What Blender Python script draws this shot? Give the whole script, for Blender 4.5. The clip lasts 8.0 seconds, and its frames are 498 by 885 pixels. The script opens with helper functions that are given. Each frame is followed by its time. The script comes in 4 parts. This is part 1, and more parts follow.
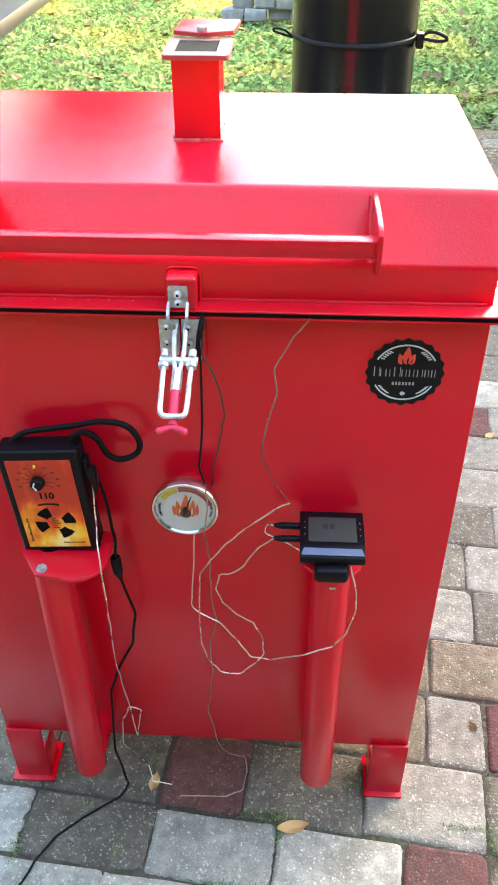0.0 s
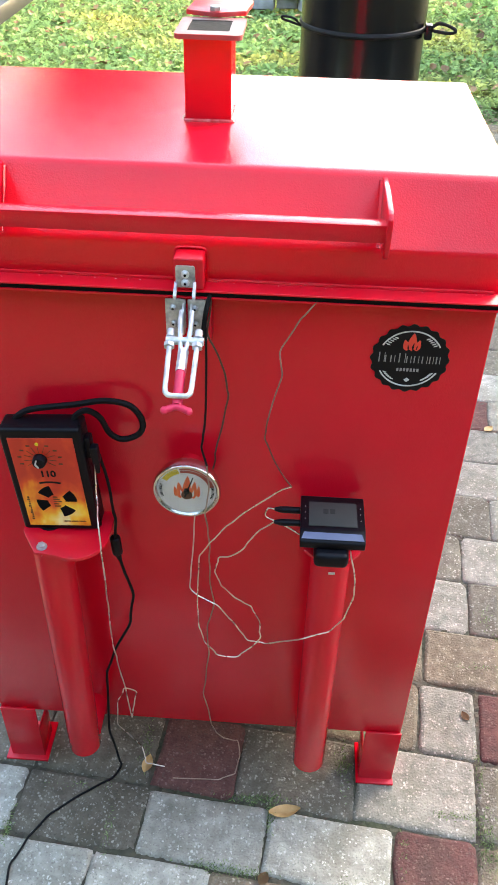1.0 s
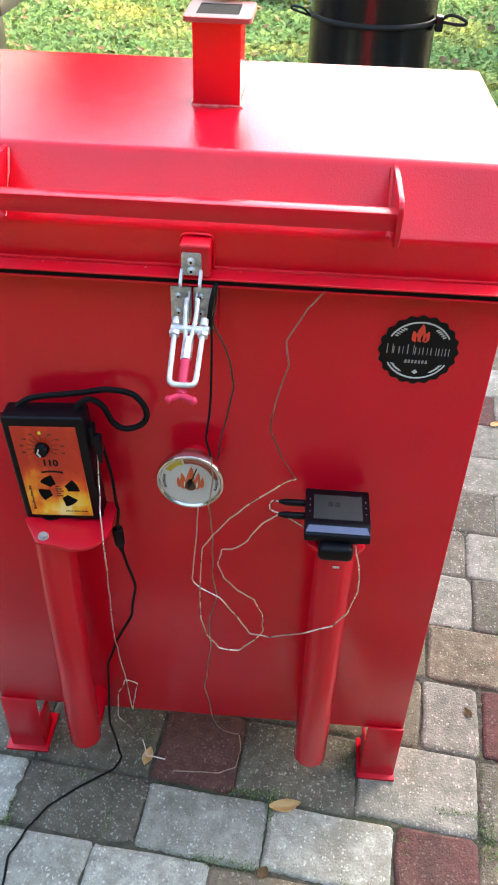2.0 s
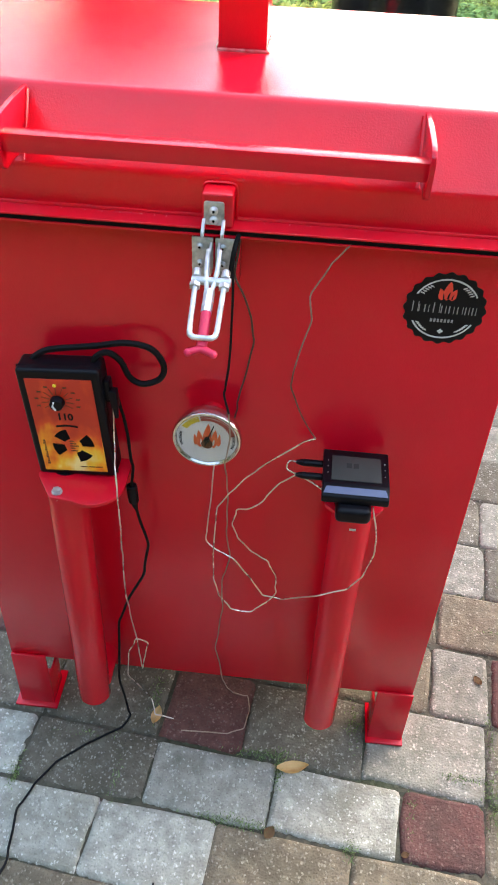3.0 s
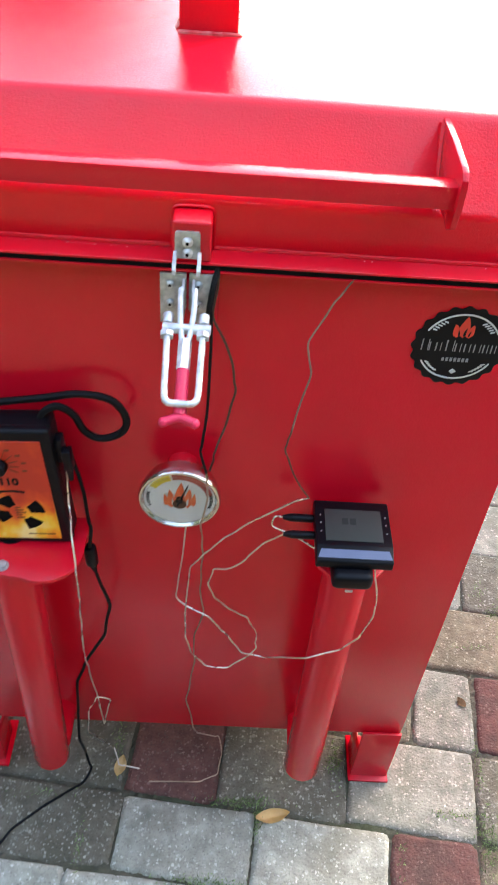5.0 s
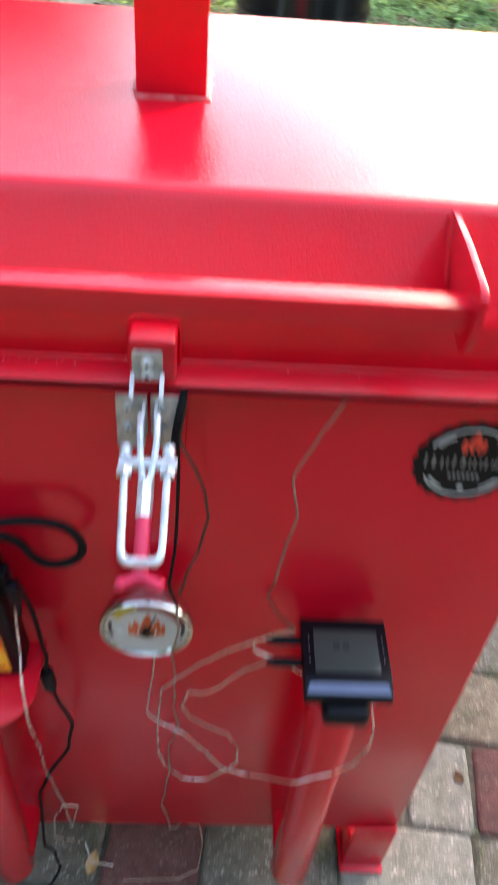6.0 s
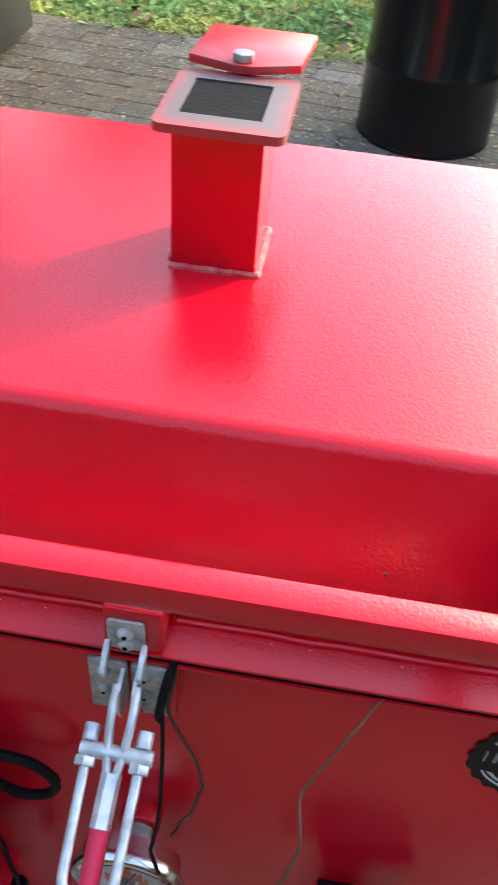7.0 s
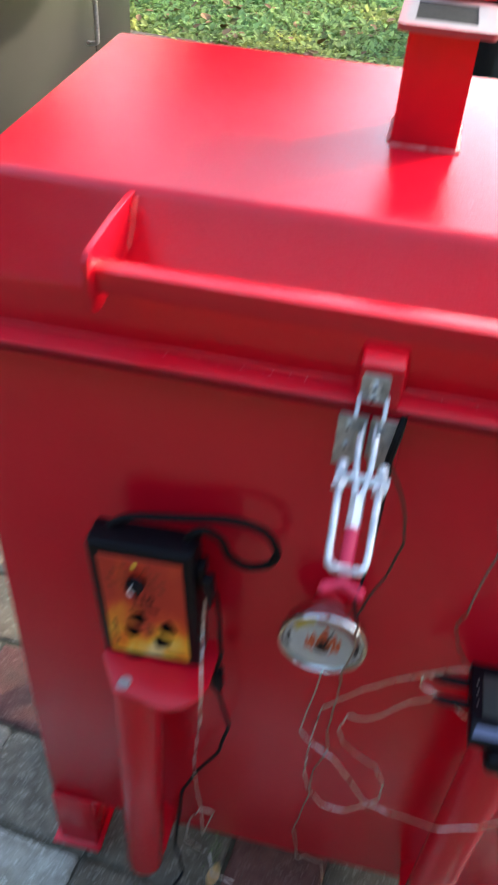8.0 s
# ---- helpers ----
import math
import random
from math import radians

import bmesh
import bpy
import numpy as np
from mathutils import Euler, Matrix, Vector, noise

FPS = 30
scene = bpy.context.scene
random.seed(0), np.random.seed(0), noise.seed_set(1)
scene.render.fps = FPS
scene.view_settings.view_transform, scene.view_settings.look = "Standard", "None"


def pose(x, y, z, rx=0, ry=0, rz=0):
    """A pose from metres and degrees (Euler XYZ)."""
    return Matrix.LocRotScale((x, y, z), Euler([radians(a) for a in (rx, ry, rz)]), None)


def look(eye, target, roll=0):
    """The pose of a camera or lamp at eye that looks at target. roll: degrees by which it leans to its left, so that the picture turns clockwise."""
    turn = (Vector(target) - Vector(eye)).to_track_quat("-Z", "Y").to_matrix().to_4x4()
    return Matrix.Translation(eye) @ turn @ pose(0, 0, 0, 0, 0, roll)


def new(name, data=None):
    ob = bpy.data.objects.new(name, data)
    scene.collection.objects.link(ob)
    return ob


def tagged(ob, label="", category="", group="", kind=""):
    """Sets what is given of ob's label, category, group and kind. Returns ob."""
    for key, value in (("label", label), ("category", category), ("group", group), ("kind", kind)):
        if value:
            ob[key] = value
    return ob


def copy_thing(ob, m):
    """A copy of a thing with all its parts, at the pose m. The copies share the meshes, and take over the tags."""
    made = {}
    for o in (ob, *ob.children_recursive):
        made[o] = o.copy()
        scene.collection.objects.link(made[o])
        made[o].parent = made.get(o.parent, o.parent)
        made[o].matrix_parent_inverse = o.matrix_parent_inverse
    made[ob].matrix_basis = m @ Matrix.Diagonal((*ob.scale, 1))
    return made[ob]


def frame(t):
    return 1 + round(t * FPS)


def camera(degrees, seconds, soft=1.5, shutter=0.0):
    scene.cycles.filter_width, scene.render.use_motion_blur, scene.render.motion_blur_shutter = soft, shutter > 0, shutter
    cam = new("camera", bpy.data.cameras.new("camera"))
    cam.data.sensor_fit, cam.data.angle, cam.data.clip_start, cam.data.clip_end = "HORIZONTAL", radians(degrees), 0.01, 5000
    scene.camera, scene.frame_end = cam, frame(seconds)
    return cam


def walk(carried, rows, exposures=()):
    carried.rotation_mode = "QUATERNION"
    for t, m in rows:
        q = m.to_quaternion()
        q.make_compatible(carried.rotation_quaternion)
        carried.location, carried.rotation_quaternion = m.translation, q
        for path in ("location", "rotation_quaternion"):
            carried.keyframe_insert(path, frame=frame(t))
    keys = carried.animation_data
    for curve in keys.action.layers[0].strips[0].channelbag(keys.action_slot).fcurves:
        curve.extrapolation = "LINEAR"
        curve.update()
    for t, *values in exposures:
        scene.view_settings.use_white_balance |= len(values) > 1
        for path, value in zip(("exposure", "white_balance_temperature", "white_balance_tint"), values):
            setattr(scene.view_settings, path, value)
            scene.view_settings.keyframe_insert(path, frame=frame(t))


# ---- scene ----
cam = camera(33.3, 8.0, shutter=0.7)
PATH = [
    (0, (0.112, -0.76, 1.319), (0.022, 0.821, 0.096), -0.3),
    (0.5, (0.108, -0.763, 1.307), (0.03, 0.813, 0.078), 0.5),
    (1, (0.105, -0.767, 1.312), (0.025, 0.801, 0.073), 1.3),
    (1.5, (0.107, -0.764, 1.31), (0.021, 0.806, 0.073), 1.6),
    (3, (0.094, -0.754, 1.282), (-0.011, 0.754, -0.028), 2.6),
    (3.5, (0.106, -0.757, 1.277), (-0.023, 0.735, -0.049), 2.8),
    (4, (0.101, -0.758, 1.274), (-0.013, 0.72, -0.069), 3.0),
    (4.5, (0.058, -0.671, 1.26), (0.055, 0.806, -0.089), 4.7),
    (4.7, (0.046, -0.627, 1.262), (0.068, 0.833, -0.106), 4.9),
    (5.8, (0.029, -0.49, 1.263), (0.177, 0.941, -0.127), 4.9),
    (6, (0.038, -0.435, 1.267), (0.146, 0.995, -0.127), 5.5),
    (6.5, (0.074, -0.288, 1.286), (0.055, 1.174, -0.078), 6.5),
    (7, (0.073, -0.25, 1.286), (-0.057, 1.203, -0.082), 5.1),
    (7.5, (0.027, -0.311, 1.283), (-0.188, 1.17, -0.044), 5.8),
    (8, (-0.007, -0.481, 1.273), (-0.255, 0.993, -0.055), 4.1),
]
walk(cam, [(t, look(eye, target, roll)) for t, eye, target, roll in PATH],
     [(0, 3.95, 7650, 12), (1.0, 3.78, 7650, 12), (1.7, 3.66, 7650, 12), (3, 3.66, 7750, 12), (4, 3.74, 7850, 12), (4.7, 3.77, 7800, 12), (5.8, 3.63, 7550, 12), (6.3, 3.16, 7300, 12), (7, 2.91, 7050, 12), (8, 2.98, 6850, 12)])

# ---- light ----
SUN_EL, SUN_AZ = radians(24), radians(46)
world = bpy.data.worlds.new("sky")
scene.world = world
world.use_nodes = True
wn = world.node_tree.nodes
sky = wn.new("ShaderNodeTexSky")
sky.sky_type, sky.sun_disc = "NISHITA", False
sky.sun_elevation, sky.sun_rotation = SUN_EL, SUN_AZ
sky.air_density, sky.dust_density, sky.ozone_density = 1.2, 2.2, 2.0
wn["Background"].inputs[1].default_value = 0.13
world.node_tree.links.new(sky.outputs[0], wn["Background"].inputs[0])
sun_data = bpy.data.lights.new("sun", "SUN")
sun_data.energy, sun_data.angle, sun_data.color = 0.95, radians(2.2), (1.0, 0.87, 0.66)
sun = new("sun", sun_data)
sun_way = Vector((math.sin(SUN_AZ) * math.cos(SUN_EL), math.cos(SUN_AZ) * math.cos(SUN_EL), math.sin(SUN_EL)))
sun.matrix_world = look(sun_way * 20, (0, 0, 0))


# ---- materials ----
def material(name, colour, rough=0.5, metal=0.0, gloss=0.5, second=None, grain=40.0, mix=0.35, bump=0.0, bump_scale=300.0,
             coat=0.0, speck=None, speck_scale=250.0, speck_size=0.2, by_object=0.0, by_island=0.0, stain=None, stain_scale=6.0, stain_mix=0.4, thin=0.0, pits=0.0):
    """A painted, plastic, metal or stone surface: base colour with noise at two scales, specks and fine relief."""
    m = bpy.data.materials.new(name)
    m.use_nodes = True
    n, k = m.node_tree.nodes, m.node_tree.links
    b = n["Principled BSDF"]
    b.inputs["Metallic"].default_value = metal
    b.inputs["Coat Weight"].default_value = coat
    b.inputs["Specular IOR Level"].default_value = gloss
    b.inputs["Coat Roughness"].default_value = 0.12
    at = n.new("ShaderNodeTexCoord").outputs["Object"]
    if by_object:
        away = n.new("ShaderNodeVectorMath")
        away.operation, away.inputs[1].default_value = "MULTIPLY_ADD", (37.0, 19.0, 5.0)
        k.new(n.new("ShaderNodeObjectInfo").outputs["Random"], away.inputs[0])
        k.new(at, away.inputs[2])
        at = away.outputs[0]

    def noise_at(scale, detail=4.0):
        t = n.new("ShaderNodeTexNoise")
        t.inputs["Scale"].default_value, t.inputs["Detail"].default_value = scale, detail
        k.new(at, t.inputs["Vector"])
        return t.outputs["Fac"]

    def ramp(fac, lo, hi, top=1.0):
        r = n.new("ShaderNodeMapRange")
        for i, v in enumerate((lo, hi, 0.0, top)):
            r.inputs[i + 1].default_value = v
        k.new(fac, r.inputs[0])
        return r.outputs[0]

    def blend(fac, a, c, mode="MIX"):
        x = n.new("ShaderNodeMix")
        x.data_type, x.blend_type = "RGBA", mode
        for socket, v in ((x.inputs[0], fac), (x.inputs[6], a), (x.inputs[7], c)):
            if isinstance(v, (int, float)):
                socket.default_value = v
            elif isinstance(v, tuple):
                socket.default_value = (*v, 1)
            else:
                k.new(v, socket)
        return x.outputs[2]

    out = blend(ramp(noise_at(grain), 0.35, 0.7, mix), tuple(colour), tuple(second or [c * 0.7 for c in colour]))
    if stain:
        out = blend(ramp(noise_at(stain_scale, 6.0), 0.48, 0.68, stain_mix), out, tuple(stain))
    if speck:
        v = n.new("ShaderNodeTexVoronoi")
        v.inputs["Scale"].default_value = speck_scale
        wob = n.new("ShaderNodeTexNoise")
        wob.inputs["Scale"].default_value = speck_scale * 1.5
        k.new(at, wob.inputs["Vector"])
        shift = n.new("ShaderNodeVectorMath")
        shift.operation, shift.inputs[1].default_value = "MULTIPLY_ADD", (0.006, 0.006, 0.006)
        k.new(wob.outputs["Color"], shift.inputs[0])
        k.new(at, shift.inputs[2])
        k.new(shift.outputs[0], v.inputs["Vector"])
        pick = n.new("ShaderNodeSeparateColor")
        k.new(v.outputs["Color"], pick.inputs[0])
        near = n.new("ShaderNodeMath")
        near.operation = "LESS_THAN"
        k.new(v.outputs["Distance"], near.inputs[0])
        size = n.new("ShaderNodeMath")
        size.operation, size.inputs[1].default_value = "MULTIPLY", speck_size * 2
        k.new(ramp(pick.outputs[0], 0.36, 1.0), size.inputs[0])
        k.new(size.outputs[0], near.inputs[1])
        tone = blend(pick.outputs[1], tuple(speck), tuple(c * 0.35 for c in speck))
        out = blend(ramp(near.outputs[0], 0.0, 1.0, 0.7), out, tone)
    if pits:
        out = blend(ramp(noise_at(330, 3.0), 0.56, 0.72, pits * 0.8), out, tuple(c * 0.25 for c in colour))
        out = blend(ramp(noise_at(34, 5.0), 0.5, 0.72, pits * 0.7), out, tuple(c * 0.4 for c in colour))
    if by_object or by_island:
        info = n.new("ShaderNodeObjectInfo").outputs["Random"] if by_object else n.new("ShaderNodeNewGeometry").outputs["Random Per Island"]
        hsv = n.new("ShaderNodeHueSaturation")
        r = n.new("ShaderNodeMapRange")
        span = by_object or by_island
        r.inputs[3].default_value, r.inputs[4].default_value = 1 - span, 1 + span
        k.new(info, r.inputs[0])
        k.new(r.outputs[0], hsv.inputs["Value"])
        k.new(out, hsv.inputs["Color"])
        out = hsv.outputs[0]
    k.new(out, b.inputs["Base Color"])
    rr = n.new("ShaderNodeMapRange")
    rr.inputs[3].default_value, rr.inputs[4].default_value = max(0.02, rough - 0.06), rough + 0.06
    k.new(noise_at(grain * 0.4), rr.inputs[0])
    k.new(rr.outputs[0], b.inputs["Roughness"])
    if thin:
        leaf, both = n.new("ShaderNodeBsdfTranslucent"), n.new("ShaderNodeMixShader")
        both.inputs[0].default_value = thin
        k.new(out, leaf.inputs[0])
        k.new(b.outputs[0], both.inputs[1])
        k.new(leaf.outputs[0], both.inputs[2])
        k.new(both.outputs[0], n["Material Output"].inputs[0])
    if bump:
        bp = n.new("ShaderNodeBump")
        bp.inputs["Strength"].default_value, bp.inputs["Distance"].default_value = bump, 0.002
        k.new(noise_at(bump_scale, 2.0), bp.inputs["Height"])
        k.new(bp.outputs[0], b.inputs["Normal"])
    return m


RED = material("red_paint", (0.66, 0.0055, 0.019), 0.16, gloss=0.45, second=(0.58, 0.0035, 0.014), grain=9, mix=0.5, bump=0.15, bump_scale=580)
RED_RUBBER = material("red_vinyl", (0.75, 0.02, 0.075), 0.45, bump=0.1)
STEEL = material("zinc_steel", (0.56, 0.57, 0.56), 0.38, 0.55, second=(0.22, 0.23, 0.225), grain=130, mix=0.9, bump=0.1, bump_scale=500)
CHROME = material("polished_steel", (0.72, 0.7, 0.66), 0.2, 1.0, second=(0.5, 0.48, 0.45), grain=90)
ZINC_WHITE = material("pale_zinc", (0.74, 0.75, 0.75), 0.38, 0.5, second=(0.4, 0.41, 0.42), grain=110, mix=0.9, bump=0.15)
BLACK = material("black_plastic", (0.004, 0.004, 0.006), 0.38, gloss=0.16, bump=0.1, bump_scale=900)
RUBBER = material("black_rubber", (0.005, 0.005, 0.006), 0.6, gloss=0.15, bump=0.1, bump_scale=700)
PRIMER = material("thin_pink_paint", (0.58, 0.03, 0.04), 0.28, second=(0.68, 0.2, 0.19), grain=150, mix=0.8, bump=0.3)
# near-black that puts the shade of gaps and recesses into colour
DARK = material("recess_black", (0.005, 0.005, 0.005), 0.9, gloss=0.08, bump=0.3)
SOOTY = material("sooty_red_paint", (0.55, 0.015, 0.028), 0.35, second=(0.42, 0.06, 0.06), grain=40, mix=0.7, bump=0.08, bump_scale=500, stain=(0.36, 0.14, 0.13), stain_scale=26, stain_mix=0.6)
# soot and the shade inside the chimney mouth, as one dark colour
MOUTH_GREY = material("mouth_grey", (0.007, 0.008, 0.009), 0.85, gloss=0.12, second=(0.012, 0.013, 0.014), grain=60, mix=0.8, bump=0.3)
SILVER_BLUE = material("blue_grey_plastic", (0.1, 0.12, 0.2), 0.25, second=(0.13, 0.155, 0.24), grain=30)
LCD = material("lcd_glass", (0.05, 0.055, 0.049), 0.16, gloss=0.25, second=(0.043, 0.047, 0.042))
LCD_DARK = material("lcd_digits", (0.034, 0.037, 0.034), 0.16, gloss=0.25)
WHITE = material("white_dial", (0.78, 0.77, 0.74), 0.35, second=(0.7, 0.69, 0.66))
YELLOW = material("yellow_print", (0.75, 0.55, 0.03), 0.4)
ORANGE = material("orange_print", (0.85, 0.11, 0.03), 0.4, second=(0.9, 0.22, 0.06), grain=200, mix=0.8)
FLAME_RED = material("red_orange_print", (0.85, 0.06, 0.035), 0.45)
DIAL_RED = material("dark_red_print", (0.42, 0.06, 0.035), 0.4)
STICKER = material("black_sticker", (0.006, 0.006, 0.007), 0.42, gloss=0.16, second=(0.012, 0.012, 0.013))
GREY_PRINT = material("grey_print", (0.3, 0.29, 0.28), 0.5)
PALE_PRINT = material("pale_grey_print", (0.62, 0.62, 0.6), 0.5)
BROWN_PRINT = material("brown_print", (0.12, 0.035, 0.01), 0.5)
BRAID = material("steel_braid", (0.84, 0.76, 0.67), 0.28, 0.8, second=(0.55, 0.45, 0.37), grain=60, mix=0.6, bump=0.25, bump_scale=900)
BRAID_DARK = material("dull_steel_braid", (0.2, 0.12, 0.085), 0.34, 0.75, second=(0.11, 0.065, 0.045), grain=50, mix=0.7, bump=0.5, bump_scale=1500)
BRAID_MID = material("worn_steel_braid", (0.5, 0.38, 0.3), 0.33, 0.85, second=(0.26, 0.18, 0.13), grain=30, mix=0.8, bump=0.5, bump_scale=1500)
WIRE_BROWN = material("dark_brown_wire", (0.09, 0.045, 0.03), 0.5, 0.3, second=(0.05, 0.03, 0.02), grain=60)
DRUM = material("black_gloss_paint", (0.006, 0.007, 0.008), 0.24, gloss=0.35, second=(0.016, 0.012, 0.009), grain=5, mix=0.5, bump=0.06, bump_scale=60)
SATIN = material("dull_black_steel", (0.008, 0.008, 0.009), 0.5, gloss=0.25, second=(0.02, 0.017, 0.014), grain=30, mix=0.6)
GRILL = material("grey_painted_steel", (0.05, 0.053, 0.048), 0.4, gloss=0.35, second=(0.038, 0.04, 0.036), grain=4, mix=0.6)
SOIL = material("joint_soil", (0.085, 0.074, 0.05), 0.95, second=(0.04, 0.036, 0.024), grain=60, mix=0.9, bump=0.8, bump_scale=200, stain=(0.035, 0.05, 0.018), stain_scale=5, stain_mix=0.6)
LAWN = material("lawn_soil", (0.13, 0.17, 0.05), 0.95, second=(0.16, 0.11, 0.06), grain=9, mix=0.9, bump=0.8, bump_scale=60)
def concrete(name, colour, chip, stain, pits):
    return material(name, colour, 0.92, gloss=0.3, second=tuple(c * 0.62 for c in colour), grain=55, mix=1.0, bump=1.0, bump_scale=260, speck=chip, speck_scale=230,
                    speck_size=0.3, stain=stain, stain_scale=14, stain_mix=0.8, by_object=0.12, pits=pits)


PAVER_MATS = {
    "light": concrete("light_grey_concrete", (0.39, 0.376, 0.313), (0.7, 0.68, 0.6), (0.21, 0.2, 0.155), 0.7),
    "grey": concrete("mid_grey_concrete", (0.25, 0.235, 0.188), (0.55, 0.47, 0.39), (0.135, 0.125, 0.09), 0.65),
    "dark": concrete("dark_grey_concrete", (0.165, 0.145, 0.108), (0.45, 0.42, 0.35), (0.09, 0.08, 0.055), 0.65),
    "brown": concrete("brown_concrete", (0.205, 0.163, 0.11), (0.42, 0.37, 0.28), (0.105, 0.09, 0.06), 0.75),
    "red": concrete("burgundy_concrete", (0.14, 0.06, 0.05), (0.24, 0.145, 0.125), (0.075, 0.045, 0.036), 0.55),
}
STONE = material("grey_stone", (0.36, 0.35, 0.34), 0.9, second=(0.22, 0.21, 0.2), grain=18, mix=0.8, bump=0.6, bump_scale=80)
# the yellow stain paints sun patches into the grass colour
BLADE = material("lawn_leaf", (0.19, 0.34, 0.13), 0.8, gloss=0.15, second=(0.31, 0.42, 0.16), grain=2.2, mix=0.9, by_island=0.45, thin=0.4, stain=(0.68, 0.6, 0.17), stain_scale=1.0, stain_mix=0.85)
WEED = material("weed_leaf", (0.16, 0.23, 0.085), 0.85, gloss=0.2, by_island=0.6)
DRY = material("dry_leaf", (0.34, 0.2, 0.1), 0.8, gloss=0.2, second=(0.2, 0.12, 0.06), grain=8, mix=0.8, by_island=0.45)
LITTER = material("leaf_litter", (0.36, 0.28, 0.18), 0.9, gloss=0.1, second=(0.22, 0.17, 0.11), grain=3, mix=0.9, by_island=0.5)
RED_LEAF = material("reddish_leaf", (0.2, 0.06, 0.05), 0.8, gloss=0.2, second=(0.12, 0.05, 0.04), grain=60, mix=0.8)
TAN_LEAF = material("tan_leaf", (0.82, 0.58, 0.28), 0.6, second=(0.66, 0.4, 0.15), grain=60, mix=0.8, bump=0.3)


def fire_label():
    """Printed label: red at the top, orange and yellow clouds towards its foot."""
    m = bpy.data.materials.new("fire_label")
    m.use_nodes = True
    n, k = m.node_tree.nodes, m.node_tree.links
    b = n["Principled BSDF"]
    b.inputs["Roughness"].default_value = 0.3
    co = n.new("ShaderNodeTexCoord").outputs["Generated"]
    xyz = n.new("ShaderNodeSeparateXYZ")
    k.new(co, xyz.inputs[0])
    t = n.new("ShaderNodeTexNoise")
    t.inputs["Scale"].default_value, t.inputs["Detail"].default_value = 2.6, 3
    k.new(co, t.inputs["Vector"])
    a = n.new("ShaderNodeMath")
    a.operation, a.inputs[1].default_value, a.inputs[2].default_value = "MULTIPLY_ADD", 2.2, -1.1
    k.new(t.outputs[0], a.inputs[0])
    c = n.new("ShaderNodeMath")
    c.operation = "SUBTRACT"
    k.new(a.outputs[0], c.inputs[0])
    k.new(xyz.outputs[2], c.inputs[1])
    r = n.new("ShaderNodeValToRGB")
    r.color_ramp.elements[0].position, r.color_ramp.elements[0].color = 0.0, (0.55, 0.03, 0.012, 1)
    r.color_ramp.elements[1].position, r.color_ramp.elements[1].color = 1.0, (0.98, 0.84, 0.36, 1)
    for p, q in ((0.3, (0.75, 0.075, 0.015, 1)), (0.55, (0.92, 0.3, 0.02, 1)), (0.78, (0.95, 0.58, 0.06, 1))):
        r.color_ramp.elements.new(p).color = q
    d = n.new("ShaderNodeMath")
    d.operation, d.inputs[1].default_value = "ADD", 0.74
    k.new(c.outputs[0], d.inputs[0])
    k.new(d.outputs[0], r.inputs[0])
    k.new(r.outputs[0], b.inputs["Base Color"])
    return m


FIRE = fire_label()


def smoke_cap():
    """Red paint browned and greyed by smoke in a ragged patch round the chimney's mouth."""
    m = material("smoke_stained_red", (0.42, 0.014, 0.022), 0.45, second=(0.45, 0.06, 0.06), grain=40, mix=0.6, bump=0.08, bump_scale=500)
    n, k = m.node_tree.nodes, m.node_tree.links
    b = n["Principled BSDF"]
    was = b.inputs["Base Color"].links[0].from_socket
    at = n.new("ShaderNodeTexCoord").outputs["Object"]
    xyz = n.new("ShaderNodeSeparateXYZ")
    k.new(at, xyz.inputs[0])

    def calc(op, a, c):
        x = n.new("ShaderNodeMath")
        x.operation = op
        for socket, v in ((x.inputs[0], a), (x.inputs[1], c)):
            if isinstance(v, (int, float)):
                socket.default_value = v
            else:
                k.new(v, socket)
        return x.outputs[0]

    away_x = calc("SUBTRACT", calc("ABSOLUTE", calc("SUBTRACT", xyz.outputs[0], 0.0045), 0), 0.0226)
    away_y = calc("SUBTRACT", calc("ABSOLUTE", calc("SUBTRACT", xyz.outputs[1], 0.029), 0), 0.0257)
    t = n.new("ShaderNodeTexNoise")
    t.inputs["Scale"].default_value, t.inputs["Detail"].default_value = 55, 4
    k.new(at, t.inputs["Vector"])
    far_by = calc("ADD", calc("MAXIMUM", away_x, away_y), calc("MULTIPLY", calc("SUBTRACT", t.outputs[0], 0.5), 0.012))
    r = n.new("ShaderNodeMapRange")
    for i, v in enumerate((0.005, 0.0165, 0.97, 0.3)):
        r.inputs[i + 1].default_value = v
    k.new(far_by, r.inputs[0])
    x = n.new("ShaderNodeMix")
    x.data_type = "RGBA"
    k.new(r.outputs[0], x.inputs[0])
    k.new(was, x.inputs[6])
    x.inputs[7].default_value = (0.125, 0.1, 0.095, 1)
    k.new(x.outputs[2], b.inputs["Base Color"])
    return m



# ---- building helpers ----
def thing(name, at, label, category, group="", kind=""):
    ob = new(name)
    ob.empty_display_size = 0.05
    ob.location = at
    return tagged(ob, label, category, group, kind)


def part(name, bm, mat, parent, label="", smooth=True):
    """Links a bmesh, written in world places, as one mesh under a thing or a part."""
    root = parent
    while root.parent:
        root = root.parent
    bm.transform(Matrix.Translation(-Vector(root.location)))
    bmesh.ops.recalc_face_normals(bm, faces=bm.faces)
    me = bpy.data.meshes.new(name)
    bm.to_mesh(me)
    bm.free()
    me.materials.append(mat)
    for p in me.polygons:
        p.use_smooth = smooth
    if smooth:
        me.set_sharp_from_angle(angle=radians(38))
    ob = new(name, me)
    ob.parent = parent
    return tagged(ob, label)


